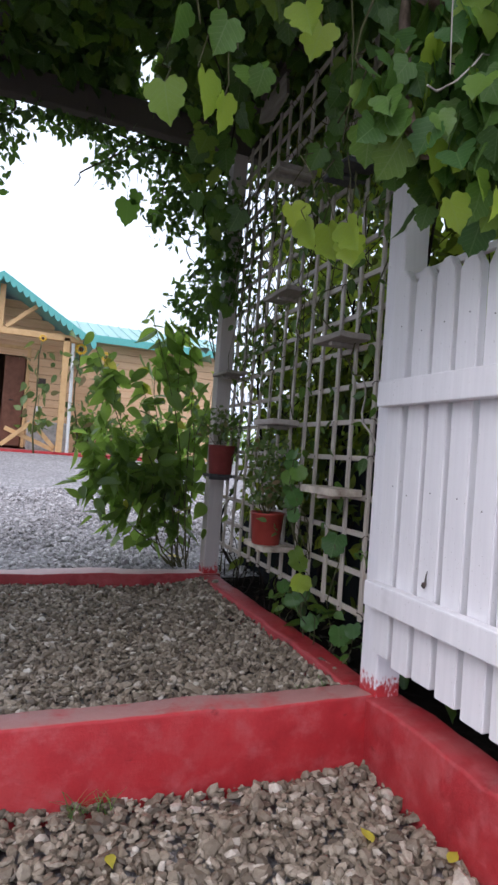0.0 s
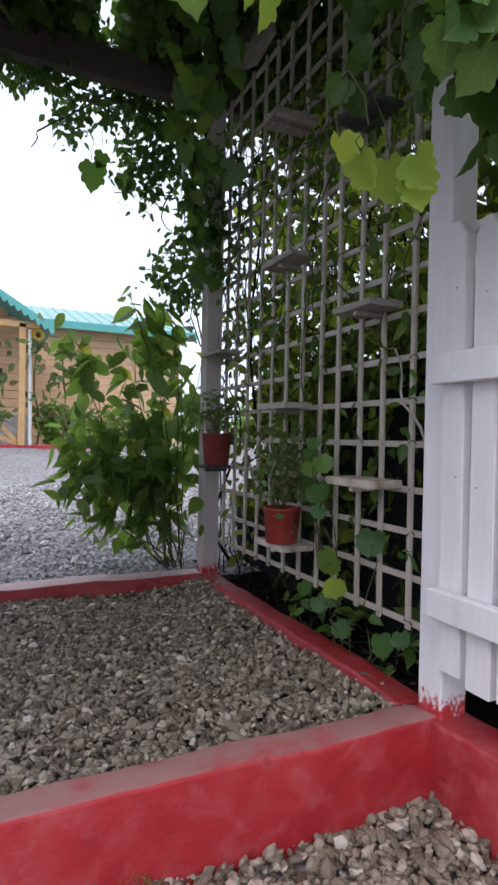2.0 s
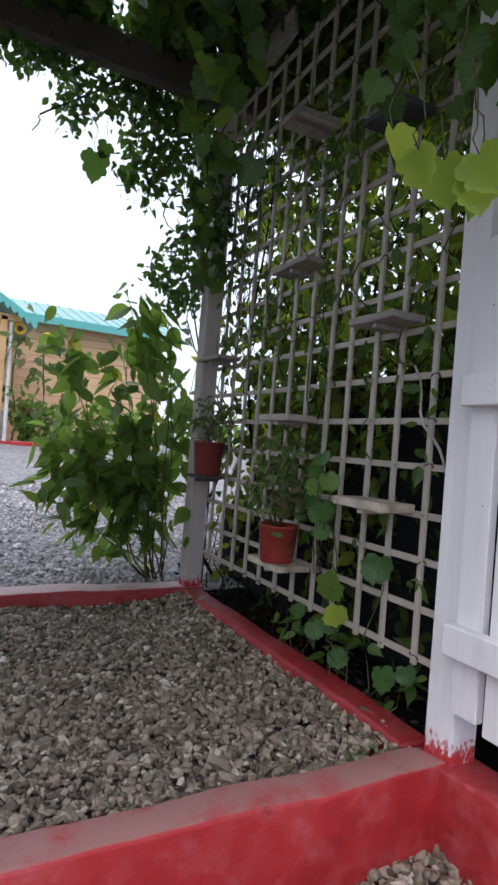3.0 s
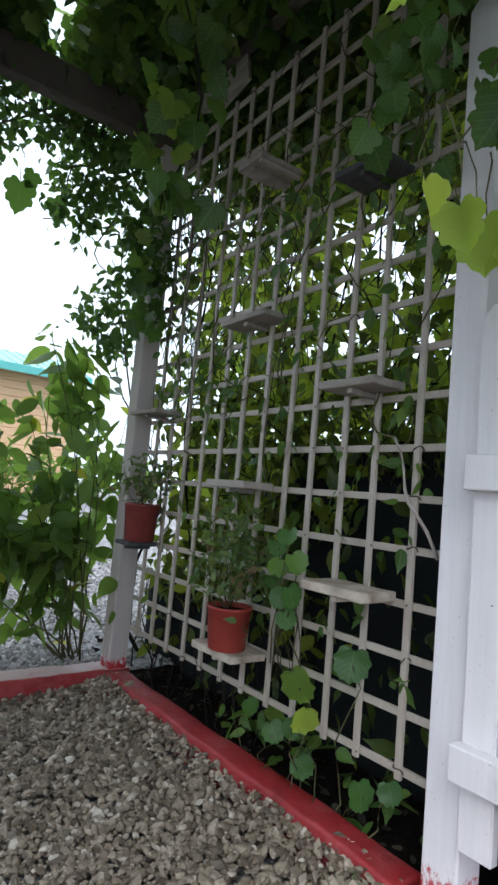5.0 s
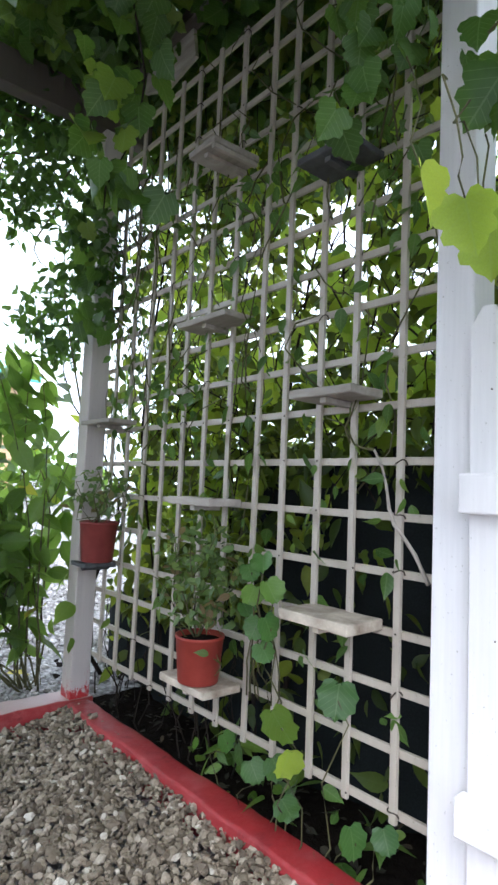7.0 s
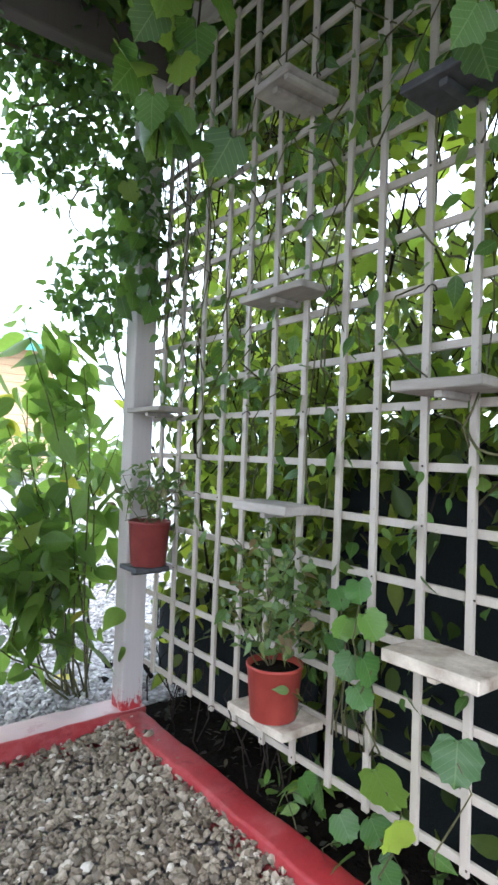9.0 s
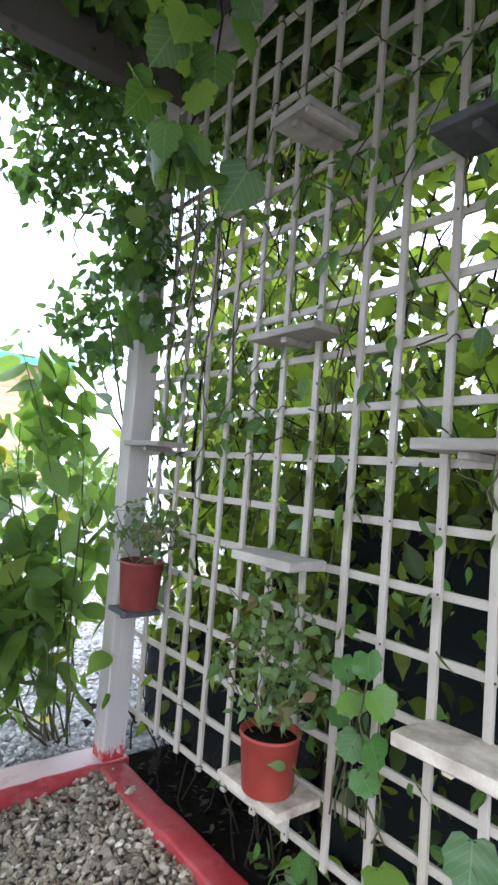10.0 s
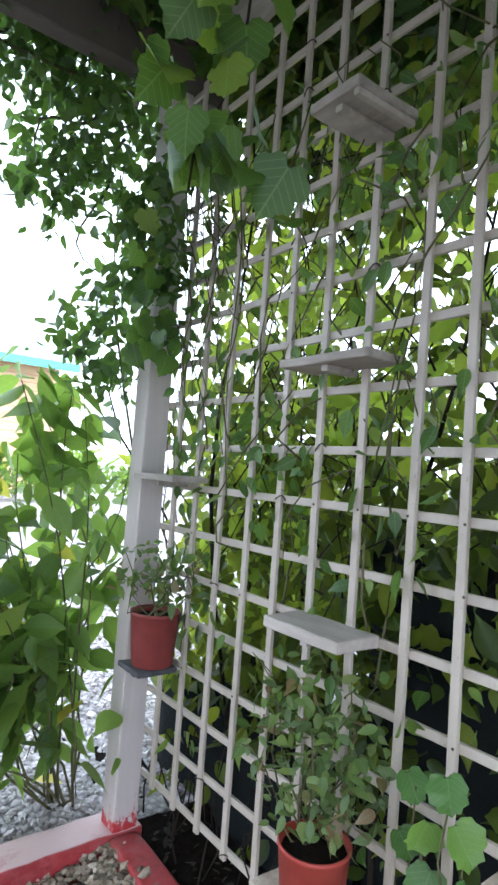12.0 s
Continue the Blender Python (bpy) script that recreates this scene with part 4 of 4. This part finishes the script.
P = np.concatenate([in_box(1300, (1.72, 2.0), (0.9, 2.6), (0.0, 1.4)), in_box(70, (1.40, 1.6), (1.6, 2.6), (0.0, 1.3)), in_box(260, (1.45, 1.62), (1.2, 2.8), (1.12, 1.42)), in_box(90, (1.45, 1.6), (2.35, 2.95), (0.0, 1.3)), in_box(170, (1.46, 1.6), (2.7, 3.05), (0.5, 1.45)), in_box(700, (1.45, 1.95), (3.0, 4.0), (0.45, 1.5)), in_box(50, (1.42, 1.58), (2.6, 3.9), (0.05, 0.6)), in_box(700, (1.66, 2.1), (2.6, 4.35), (0.03, 0.7)), in_box(700, (1.38, 2.1), (0.9, 4.0), (1.3, 1.8)), in_clumps(2300, 110, 0.085, (1.55, 2.5), (0.8, 4.0), (1.55, 2.9)), in_box(4200, (1.40, 2.5), (0.6, 4.1), (2.85, 3.4))])
t_, n_ = hanging(len(P), 0.6, 0.9, 0.6)
leaf_mass("leaves", "ovate", P, t_, n_, rng.uniform(0.05, 0.11, len(P)), M_HEDGE, hedge)
B = in_clumps(2600, 90, 0.10, (1.5, 3.3), (3.6, 5.6), (0.3, 2.7))
B = B[B[:, 0] > 1.45 + 0.70 * np.maximum(B[:, 1] - 3.8, 0.0)]
P = np.concatenate([B, in_box(4800, (1.95, 3.0), (-0.4, 3.3), (0.0, 1.35)), in_box(1200, (1.95, 2.8), (3.2, 4.6), (0.0, 1.2)), in_box(900, (2.0, 3.0), (-0.4, 3.8), (1.25, 2.2))])
t_, n_ = hanging(len(P), 0.6, 0.9, 0.6)
leaf_mass("leaves", "ovate", P, t_, n_, rng.uniform(0.08, 0.13, len(P)), M_HEDGE, hedge)
# hedge leaves coloured lime to look lit from behind
P = np.concatenate([in_box(260, (1.5, 2.0), (2.2, 3.9), (0.85, 1.5)), in_box(170, (1.5, 2.0), (1.2, 2.4), (1.3, 1.95)), in_box(640, (1.42, 1.95), (1.0, 3.9), (1.35, 2.6))])
t_, n_ = hanging(len(P), 0.6, 0.9, 0.6)
leaf_mass("young_leaves", "round", P, t_, n_, rng.uniform(0.05, 0.10, len(P)), M_LIT_YOUNG, hedge)

# out of view: added to keep side light off the trellis
blocker_hedge = empty("hedge", (-1.9, 2.8, 0.0), "unseen leafy hedge added to block light from the other side", "hedge")
for k in range(10):
    stem("branch", wander((-1.9, 1.9 + 0.19 * k, -0.1), (-1.9, 1.9 + 0.2 * k, 2.9), 6, 0.05), 0.012, 0.004, M_STEM, blocker_hedge)
P = in_box(6800, (-2.15, -1.75), (1.3, 3.9), (-0.05, 3.2))
t_, n_ = hanging(len(P), 0.6, 0.9, 0.6)
leaf_mass("leaves", "ovate", P, t_, n_, rng.uniform(0.09, 0.14, len(P)), M_HEDGE, blocker_hedge)

# geraniums at the foot
ger = empty("geranium_plant", (1.2, 2.2, 0.0), "round-leaved geranium growing at the trellis foot", "plant")
GP = [(1.125, 2.22, 0.42, 0.115), (1.13, 2.20, 0.33, 0.09), (1.22, 2.10, 0.51, 0.11), (1.2, 2.3, 0.26, 0.08), (1.22, 2.42, 0.2, 0.08), (1.25, 2.05, 0.15, 0.09), (1.25, 2.6, 0.22, 0.07), (1.25, 1.95, 0.2, 0.07), (1.25, 2.3, 0.13, 0.08),
      (1.11, 2.30, 0.86, 0.07), (1.13, 2.28, 0.78, 0.08), (1.12, 2.36, 0.76, 0.07), (1.12, 2.27, 0.68, 0.08), (1.14, 2.36, 0.66, 0.075), (1.14, 2.31, 0.60, 0.07), (1.15, 2.40, 0.82, 0.065), (1.16, 2.42, 0.70, 0.06)]
P = np.array([g[:3] for g in GP])
t_ = unit(len(P)) * 0.45 + np.array([-0.1, -0.1, -0.8])
n_ = unit(len(P)) * 0.75 + np.array([-0.8, -0.55, 0.45])
P = P - t_ / np.linalg.norm(t_, axis=1, keepdims=True) * np.array([g[3] * 0.45 for g in GP])[:, None]
sz = np.array([g[3] for g in GP]) * 0.9
leaf_parts("round", P[:2], t_[:2], n_[:2], sz[:2], M_LIT_YOUNG, ger)
leaf_parts("round", P[2:], t_[2:], n_[2:], sz[2:], M_GER, ger)
for g in GP:
    stem("stalk", wander((1.26, g[1] + 0.1, 0.0 if g[2] < 0.55 else 0.4), (g[0] + 0.005, g[1], g[2]), 6, 0.015), 0.003, 0.002, M_STEM, ger, 5)
P = in_box(55, (1.28, 1.45), (1.85, 2.9), (0.02, 0.2))
t_, n_ = hanging(len(P), 0.4, 0.9, 1.0)
leaf_mass("low_leaves", "ovate", P, t_, n_, rng.uniform(0.05, 0.11, len(P)), M_VINE, ger)


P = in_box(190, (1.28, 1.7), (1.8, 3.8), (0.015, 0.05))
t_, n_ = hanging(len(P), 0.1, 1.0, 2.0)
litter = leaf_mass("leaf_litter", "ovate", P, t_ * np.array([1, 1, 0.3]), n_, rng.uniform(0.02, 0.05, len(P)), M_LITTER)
tagged(litter, "dry brown leaf litter on the dark soil", "leaf litter", kind="stuff")


# plants in the pots
def potted(x, y, z, n, r, h, label, lo=0.04, hi=0.07):
    root = empty("potted_plant", (x, y, z), label, "plant")
    for k in range(9):
        a = rng.uniform(0, 6.28)
        stem("stalk", wander((x, y, z - 0.03), (x + r * math.cos(a) * 0.7, y + r * math.sin(a), z + rng.uniform(0.4, 1.0) * h), 6, 0.015), 0.003, 0.0015, M_STEM, root, 5)
    P = in_blobs([(x, y, z + h * 0.45, r * 0.7, r, h * 0.55), (x, y, z + 0.03, r * 0.45, r * 0.62, 0.07), (x - 0.02, y - 0.12, z + 0.02, 0.05, 0.07, 0.14)], n)
    P = P[(P[:, 2] > z + 0.035) | (np.hypot(P[:, 0] - x, P[:, 1] - y) > 0.13)]
    n = len(P)
    t_, n_ = hanging(n, 0.2, 1.0, 0.8)
    leaf_parts("ovate", P, t_, n_, rng.uniform(lo, hi, n), M_OLIVE, root)
    return root


potted(1.165, 2.68, 0.58, 420, 0.21, 0.42, "straggly small-leaved plant growing from the red pot", 0.025, 0.05)
potted(1.16, 3.45, 0.90, 150, 0.20, 0.26, "trailing small-leaved plant growing from the dark red pot", 0.03, 0.055)

# shrub beside the far post
shrub = empty("shrub", (0.98, 4.05, 0.0), "leafy green shrub with large pointed leaves beside the post", "shrub")
tips = []
for k in range(17):
    a, e = rng.uniform(-1, 1), rng.uniform(0.0, 1.0) ** 0.6
    top = (0.84 + 0.41 * a, 4.0 + rng.uniform(-0.14, 0.25), 0.62 + 1.12 * e - 0.12 * a * a)
    line = wander((1.13 + rng.uniform(-0.06, 0.05), 4.02 + rng.uniform(-0.06, 0.06), 0.0), top, 8, 0.04)
    stem("stem", line, 0.006, 0.002, M_STEM, shrub, 5)
    tips += line[4:] + line[-2:]
for x, z in ((0.40, 0.50), (0.50, 0.40), (0.62, 0.33), (0.45, 0.62), (0.8, 0.28), (0.95, 0.25), (0.7, 0.4), (1.05, 0.35)):
    line = wander((1.05, 4.0, 0.45), (x, 3.98, z), 8, 0.02, -0.25)
    stem("stem", line, 0.004, 0.002, M_STEM, shrub, 5)
    tips += line[4:] * 2
tips = np.array(tips)
sel = rng.integers(0, len(tips), 760)
P = tips[sel] + rng.normal(0, 0.065, (760, 3))
P = np.concatenate([P, tips[:17 * 7].reshape(-1, 7, 3)[:, -1]])
P = P[(P[:, 1] > 3.86) & (P[:, 2] > 0.2) & ((P[:, 2] > 0.55) | (P[:, 0] < 0.85) | (rng.uniform(0, 1, len(P)) < 0.7))]
k = len(P)
t_, n_ = hanging(k, 0.5, 1.0, 0.6)
s_ = rng.uniform(0.09, 0.185, k)
near = P[:, 1].argsort()
P, t_, n_, s_ = P[near], t_[near], n_[near], s_[near]
P[:5] = [(1.10, 3.60, 0.66), (1.13, 3.61, 0.52), (1.05, 3.64, 0.45), (1.02, 3.64, 0.36), (1.14, 3.62, 0.36)]
leaf_parts("ovate", P[:290], t_[:290], n_[:290], s_[:290], M_SHRUB, shrub)
leaf_mass("leaves", "ovate", P[290:], t_[290:], n_[290:], s_[290:], M_SHRUB, shrub)


# ---- timber cabin ----
HY, HX, HG = 12.0, -0.52, 0.6
cabin = empty("cabin", (HX, HY, HG), "orange timber cabin with a teal scalloped gable and open porch", "cabin")


def hpart(name, bm, m, parent=cabin, label=""):
    bm.transform(Matrix.Translation(-cabin.location))
    return part(name, bm, m, cabin, label)


for k in range(13):
    z = HG + 0.1 + 0.17 * k
    if z < 2.5:
        hpart("plank", box_bm(0.05, 0.95, HY + 1.0, HY + 1.06, z, z + 0.165, 0.012), M_TIMBER)
        hpart("plank", box_bm(-2.1, -1.0, HY + 1.0, HY + 1.06, z, z + 0.165, 0.012), M_TIMBER)
    else:
        hpart("plank", box_bm(-2.1, 0.95, HY + 1.0, HY + 1.06, z, z + 0.165, 0.012), M_TIMBER)
for z in (2.85, 3.02, 3.19, 3.36, 3.53):
    hw = 1.5 * (3.85 - z) / 0.98
    hpart("plank", box_bm(HX - hw, HX + hw, HY + 0.95, HY + 1.0, z, z + 0.165, 0.01), M_TIMBER)
hpart("side_wall", box_bm(0.90, 0.95, HY + 1.06, HY + 4.5, HG, 2.9, 0), M_TIMBER)
hpart("side_wall", box_bm(-2.1, -2.05, HY + 1.06, HY + 4.5, HG, 2.9, 0), M_TIMBER)
hpart("back_wall", box_bm(-2.05, 0.90, HY + 4.4, HY + 4.45, HG, 3.15, 0), M_INSIDE)
hpart("door", box_bm(-0.42, -0.02, HY + 1.1, HY + 1.14, HG + 0.1, 2.56, 0.01), M_INSIDE, label="dark brown door standing ajar")
hd = part("door_handle", tube_bm([(0, 0, 0), (0, -0.05, 0), (0.08, -0.05, 0)], 0.012, 8), M_IRON, [c for c in cabin.children if c.name.startswith("door")][0], "small dark handle")
hd.location = (-0.28 - HX, 1.1, 1.05)
hpart("door_frame", box_bm(0.0, 0.07, HY + 0.97, HY + 1.09, HG + 0.08, 2.70, 0.01), M_POSTW)
hpart("door_frame", box_bm(-1.05, 0.07, HY + 0.97, HY + 1.09, 2.70, 2.77, 0.01), M_POSTW)
hpart("plaque", box_bm(0.22, 0.40, HY + 0.96, HY + 1.0, 1.95, 2.15, 0.01), M_IRON, label="small dark plaque")
hpart("notice", box_bm(0.25, 0.36, HY + 0.97, HY + 1.0, 1.42, 1.56, 0.003), M_PIPE, label="small white notice")
hpart("stone_base", box_bm(0.1, 0.95, HY + 0.94, HY + 0.99, HG, 1.25, 0.02), M_STONE)
for x in (-1.95, 0.70):
    hpart("porch_post", box_bm(x - 0.06, x + 0.06, HY - 0.06, HY + 0.06, HG, 2.9, 0.008), M_POSTW)
hpart("porch_beam", box_bm(-2.1, 1.0, HY - 0.06, HY + 0.06, 2.82, 2.94, 0.008), M_POSTW)
hpart("king_post", box_bm(HX - 0.05, HX + 0.05, HY - 0.05, HY + 0.05, 2.94, 3.75, 0.006), M_POSTW)
hpart("brace", beam_bm((HX + 0.1, HY, 2.96), (HX + 0.62, HY, 3.42), 0.08, 0.08), M_POSTW)
hpart("brace", beam_bm((HX - 0.1, HY, 2.96), (HX - 0.62, HY, 3.42), 0.08, 0.08), M_POSTW)
hpart("rail_brace", beam_bm((-0.35, HY - 0.02, HG + 0.12), (0.35, HY - 0.02, HG + 0.75), 0.07, 0.08), M_POSTW)
hpart("rail_brace", beam_bm((-0.30, HY + 0.05, HG + 0.45), (0.62, HY + 0.05, HG + 0.08), 0.07, 0.08), M_POSTW)
hpart("rail_brace", beam_bm((0.15, HY + 0.03, HG + 0.62), (0.62, HY + 0.03, HG + 0.12), 0.07, 0.08), M_POSTW)
hpart("downpipe", tube_bm([(0.86, HY, HG), (0.84, HY, 2.0), (0.82, HY, 2.8)], 0.035, 10), M_PIPE, label="white downpipe")
hpart("porch_floor", box_bm(-2.1, 1.0, HY - 0.1, HY + 1.0, HG - 0.1, HG + 0.05, 0.01), M_RED)
for s in (-1, 1):
    eave = (HX + s * 1.75, 2.80)
    bm = bmesh.new()
    q = [bm.verts.new(p) for p in ((HX, HY - 0.3, 3.88), (eave[0], HY - 0.3, eave[1]), (eave[0], HY + 4.8, eave[1]), (HX, HY + 4.8, 3.88))]
    f = bm.faces.new(q)
    e = bmesh.ops.extrude_face_region(bm, geom=[f])
    for v in [g for g in e["geom"] if isinstance(g, bmesh.types.BMVert)]:
        v.co.z += 0.05
    bmesh.ops.recalc_face_normals(bm, faces=bm.faces[:])
    hpart("roof", bm, M_TEAL)
    n = 15                      # scalloped barge board, board by board
    for k in range(n):
        bm = bmesh.new()
        t0, t1 = k / n, (k + 0.985) / n
        pts = []
        for t, d in ((t0, 0.0), (t0, -0.10), (t0 + (t1 - t0) * 0.25, -0.155), (t0 + (t1 - t0) * 0.5, -0.175), (t0 + (t1 - t0) * 0.75, -0.155), (t1, -0.10), (t1, 0.0)):
            pts.append((HX + s * 1.75 * t, HY - 0.33, 3.92 - 1.08 * t + d))
        front = [bm.verts.new(p) for p in pts]
        back = [bm.verts.new((p[0], p[1] + 0.025, p[2])) for p in pts]
        bm.faces.new(front)
        bm.faces.new(back[::-1])
        for i in range(len(pts)):
            j = (i + 1) % len(pts)
            bm.faces.new((front[i], back[i], back[j], front[j]))
        bmesh.ops.recalc_face_normals(bm, faces=bm.faces[:])
        hpart("barge_board", bm, M_TEAL)

# long timber building behind, with a teal sheet roof
BY, SX = 15.5, 5.2
shed = empty("timber_building", (4.0, BY, HG), "long timber building with a teal sheet-metal roof", "building")


def spart(name, bm, m, label=""):
    bm.transform(Matrix.Translation(-shed.location))
    return part(name, bm, m, shed, label)


for k in range(16):
    z = HG + 0.19 * k
    spart("plank", box_bm(1.1, SX - 0.3, BY, BY + 0.06, z, z + 0.185, 0.012), M_TIMBER)
bm = bmesh.new()
q = [bm.verts.new(p) for p in ((0.9, BY - 0.5, 3.55), (SX, BY - 0.5, 3.55), (SX, BY + 2.2, 4.36), (0.9, BY + 2.2, 4.36))]
f = bm.faces.new(q)
e = bmesh.ops.extrude_face_region(bm, geom=[f])
for v in [g for g in e["geom"] if isinstance(g, bmesh.types.BMVert)]:
    v.co.z += 0.04
bmesh.ops.recalc_face_normals(bm, faces=bm.faces[:])
spart("roof", bm, M_TEAL2)
for k in range(int((SX - 1.0) / 0.3) + 1):
    x = 0.95 + 0.3 * k
    spart("roof_rib", beam_bm((x, BY - 0.5, 3.605), (x, BY + 2.2, 4.415), 0.03, 0.03, 0.004), M_TEAL2)
spart("fascia", box_bm(0.9, SX, BY - 0.53, BY - 0.5, 3.40, 3.585, 0.006), M_TEAL)
spart("side_wall", box_bm(1.1, 1.16, BY + 0.06, BY + 4.0, HG, 3.5, 0), M_TIMBER)
spart("side_wall", box_bm(SX - 0.36, SX - 0.30, BY + 0.06, BY + 4.0, HG, 3.5, 0), M_TIMBER)
spart("back_wall", box_bm(1.16, SX - 0.36, BY + 3.9, BY + 3.96, HG, 3.5, 0), M_TIMBER)
flowerkerb = part("kerb_5", box_bm(0.95, 2.4, 11.7, 11.82, HG - 0.1, HG + 0.07, 0.02, 2), M_RED)
tagged(flowerkerb, "low red kerb of the flower bed", "kerb", kind="structure")


# sunflowers and bed plants by the cabin
def sunflower(x, y, z0, z1, r, lab):
    root = empty("sunflower", (x, y, z0), lab, "sunflower", "sunflowers by the cabin")
    stem("stalk", wander((x, y, z0), (x, y, z1), 6, 0.02), 0.018, 0.012, M_STEM, root)
    bm = bmesh.new()
    for k in range(18):
        a = 2 * math.pi * k / 18
        c, s = math.cos(a), math.sin(a)
        ps = [(r * 0.4 * c, 0, r * 0.4 * s), (r * (0.75 * c - 0.14 * s), -0.02, r * (0.75 * s + 0.14 * c)), (r * 1.1 * c, 0.0, r * 1.1 * s), (r * (0.75 * c + 0.14 * s), -0.02, r * (0.75 * s - 0.14 * c))]
        bm.faces.new([bm.verts.new((p[0], p[1] - 0.03, p[2] + z1 - z0)) for p in ps])
    part("petals", bm, M_SUNF, root)
    d = lathe_bm([(r * 0.36, 0), (r * 0.33, 0.03), (r * 0.15, 0.045)], 14)
    d.transform(Matrix.Translation((0, -0.02, z1 - z0)) @ Matrix.Rotation(radians(90), 4, 'X'))
    part("disc", d, M_SUND, root)
    n = 48
    P = np.stack([x + rng.normal(0, 0.16, n), y + rng.normal(0, 0.1, n), rng.uniform(z0 + 0.5, z1 - 0.1, n)], axis=1)
    t_, n_ = hanging(n, 0.6, 0.9, 0.6)
    leaf_parts("ovate", P, t_, n_, rng.uniform(0.14, 0.26, n), M_OLIVE, root)


for x, z, r in ((0.98, 2.72, 0.12), (1.45, 2.60, 0.10), (0.25, 2.80, 0.07)):
    sunflower(x, 11.9 + rng.uniform(-0.1, 0.2), HG, z, r, "tall yellow sunflower in the bed by the cabin")


def bed_plant(x, y, r, h, n, m, label, size):
    root = empty("bed_plant", (x, y, HG), label, "plant", "plants in the flower bed")
    for k in range(6):
        stem("stalk", wander((x, y, HG - 0.02), (x + rng.uniform(-r, r) * 0.6, y, HG + h * rng.uniform(0.5, 0.9)), 5, 0.03), 0.01, 0.004, M_STEM, root, 5)
    P = in_blobs([(x, y, HG + h * 0.5, r, r, h * 0.5)], n)
    t_, n_ = hanging(n, 0.2, 1.0, 0.8)
    leaf_mass("leaves", "ovate", P, t_, n_, rng.uniform(0.7, 1.2, n) * size, m, root)


for x, r, h, s in ((1.3, 0.35, 0.95, 0.16), (1.9, 0.4, 0.8, 0.14), (2.6, 0.5, 1.0, 0.16), (3.4, 0.5, 0.9, 0.15), (4.3, 0.5, 1.1, 0.16), (5.3, 0.5, 1.0, 0.16)):
    bed_plant(x, 12.2, r, h, 260, M_SHRUB, "leafy green bedding plant by the timber building", s)

# fallen leaves
for x, y, z, big in ((1.045, 4.13, 0.088, 0.12), (0.28, 1.45, -0.15, 0.05), (1.1, 1.2, -0.15, 0.055), (0.95, 1.32, -0.15, 0.06)):
    fl = link_mesh("fallen_leaf", mesh_of("fallen_leaf", SHAPES["ovate"][0][0] * big, SHAPES["ovate"][0][1], SHAPES["ovate"][0][2]), M_YELLOW)
    fl.matrix_world = pose(x, y, z, 8, 6, rng.uniform(0, 360))
    tagged(fl, "fallen yellow leaf lying on the pebbles", "leaf", "fallen leaves")


# weeds at the kerbs
def grass_tuft(x, y, z, n, h):
    root = empty("grass_tuft", (x, y, z), "small green grass tuft growing from the pebbles", "grass", "grass tufts")
    for k in range(n):
        a = rng.uniform(0, 6.28)
        d = rng.uniform(0.4, 1.0) * h
        bm = bmesh.new()
        w = Vector((-math.sin(a), math.cos(a), 0)) * 0.0025
        rows_ = []
        for i in range(4):
            t = i / 3
            c = Vector((math.cos(a) * d * 0.8 * t * t + 0.02 * math.cos(k), math.sin(a) * d * 0.8 * t * t + 0.02 * math.sin(k), d * (t - 0.35 * t * t)))
            rows_.append((bm.verts.new(c - w * (1 - t * 0.9)), bm.verts.new(c + w * (1 - t * 0.9))))
        for r0, r1 in zip(rows_, rows_[1:]):
            bm.faces.new((r0[0], r0[1], r1[1], r1[0]))
        part("blade", bm, M_GER, root)


grass_tuft(0.22, 1.66, -0.175, 22, 0.10)
grass_tuft(0.30, 1.67, -0.175, 14, 0.08)
grass_tuft(1.02, 1.88, 0.0, 18, 0.06)
grass_tuft(1.10, 1.90, 0.01, 14, 0.06)
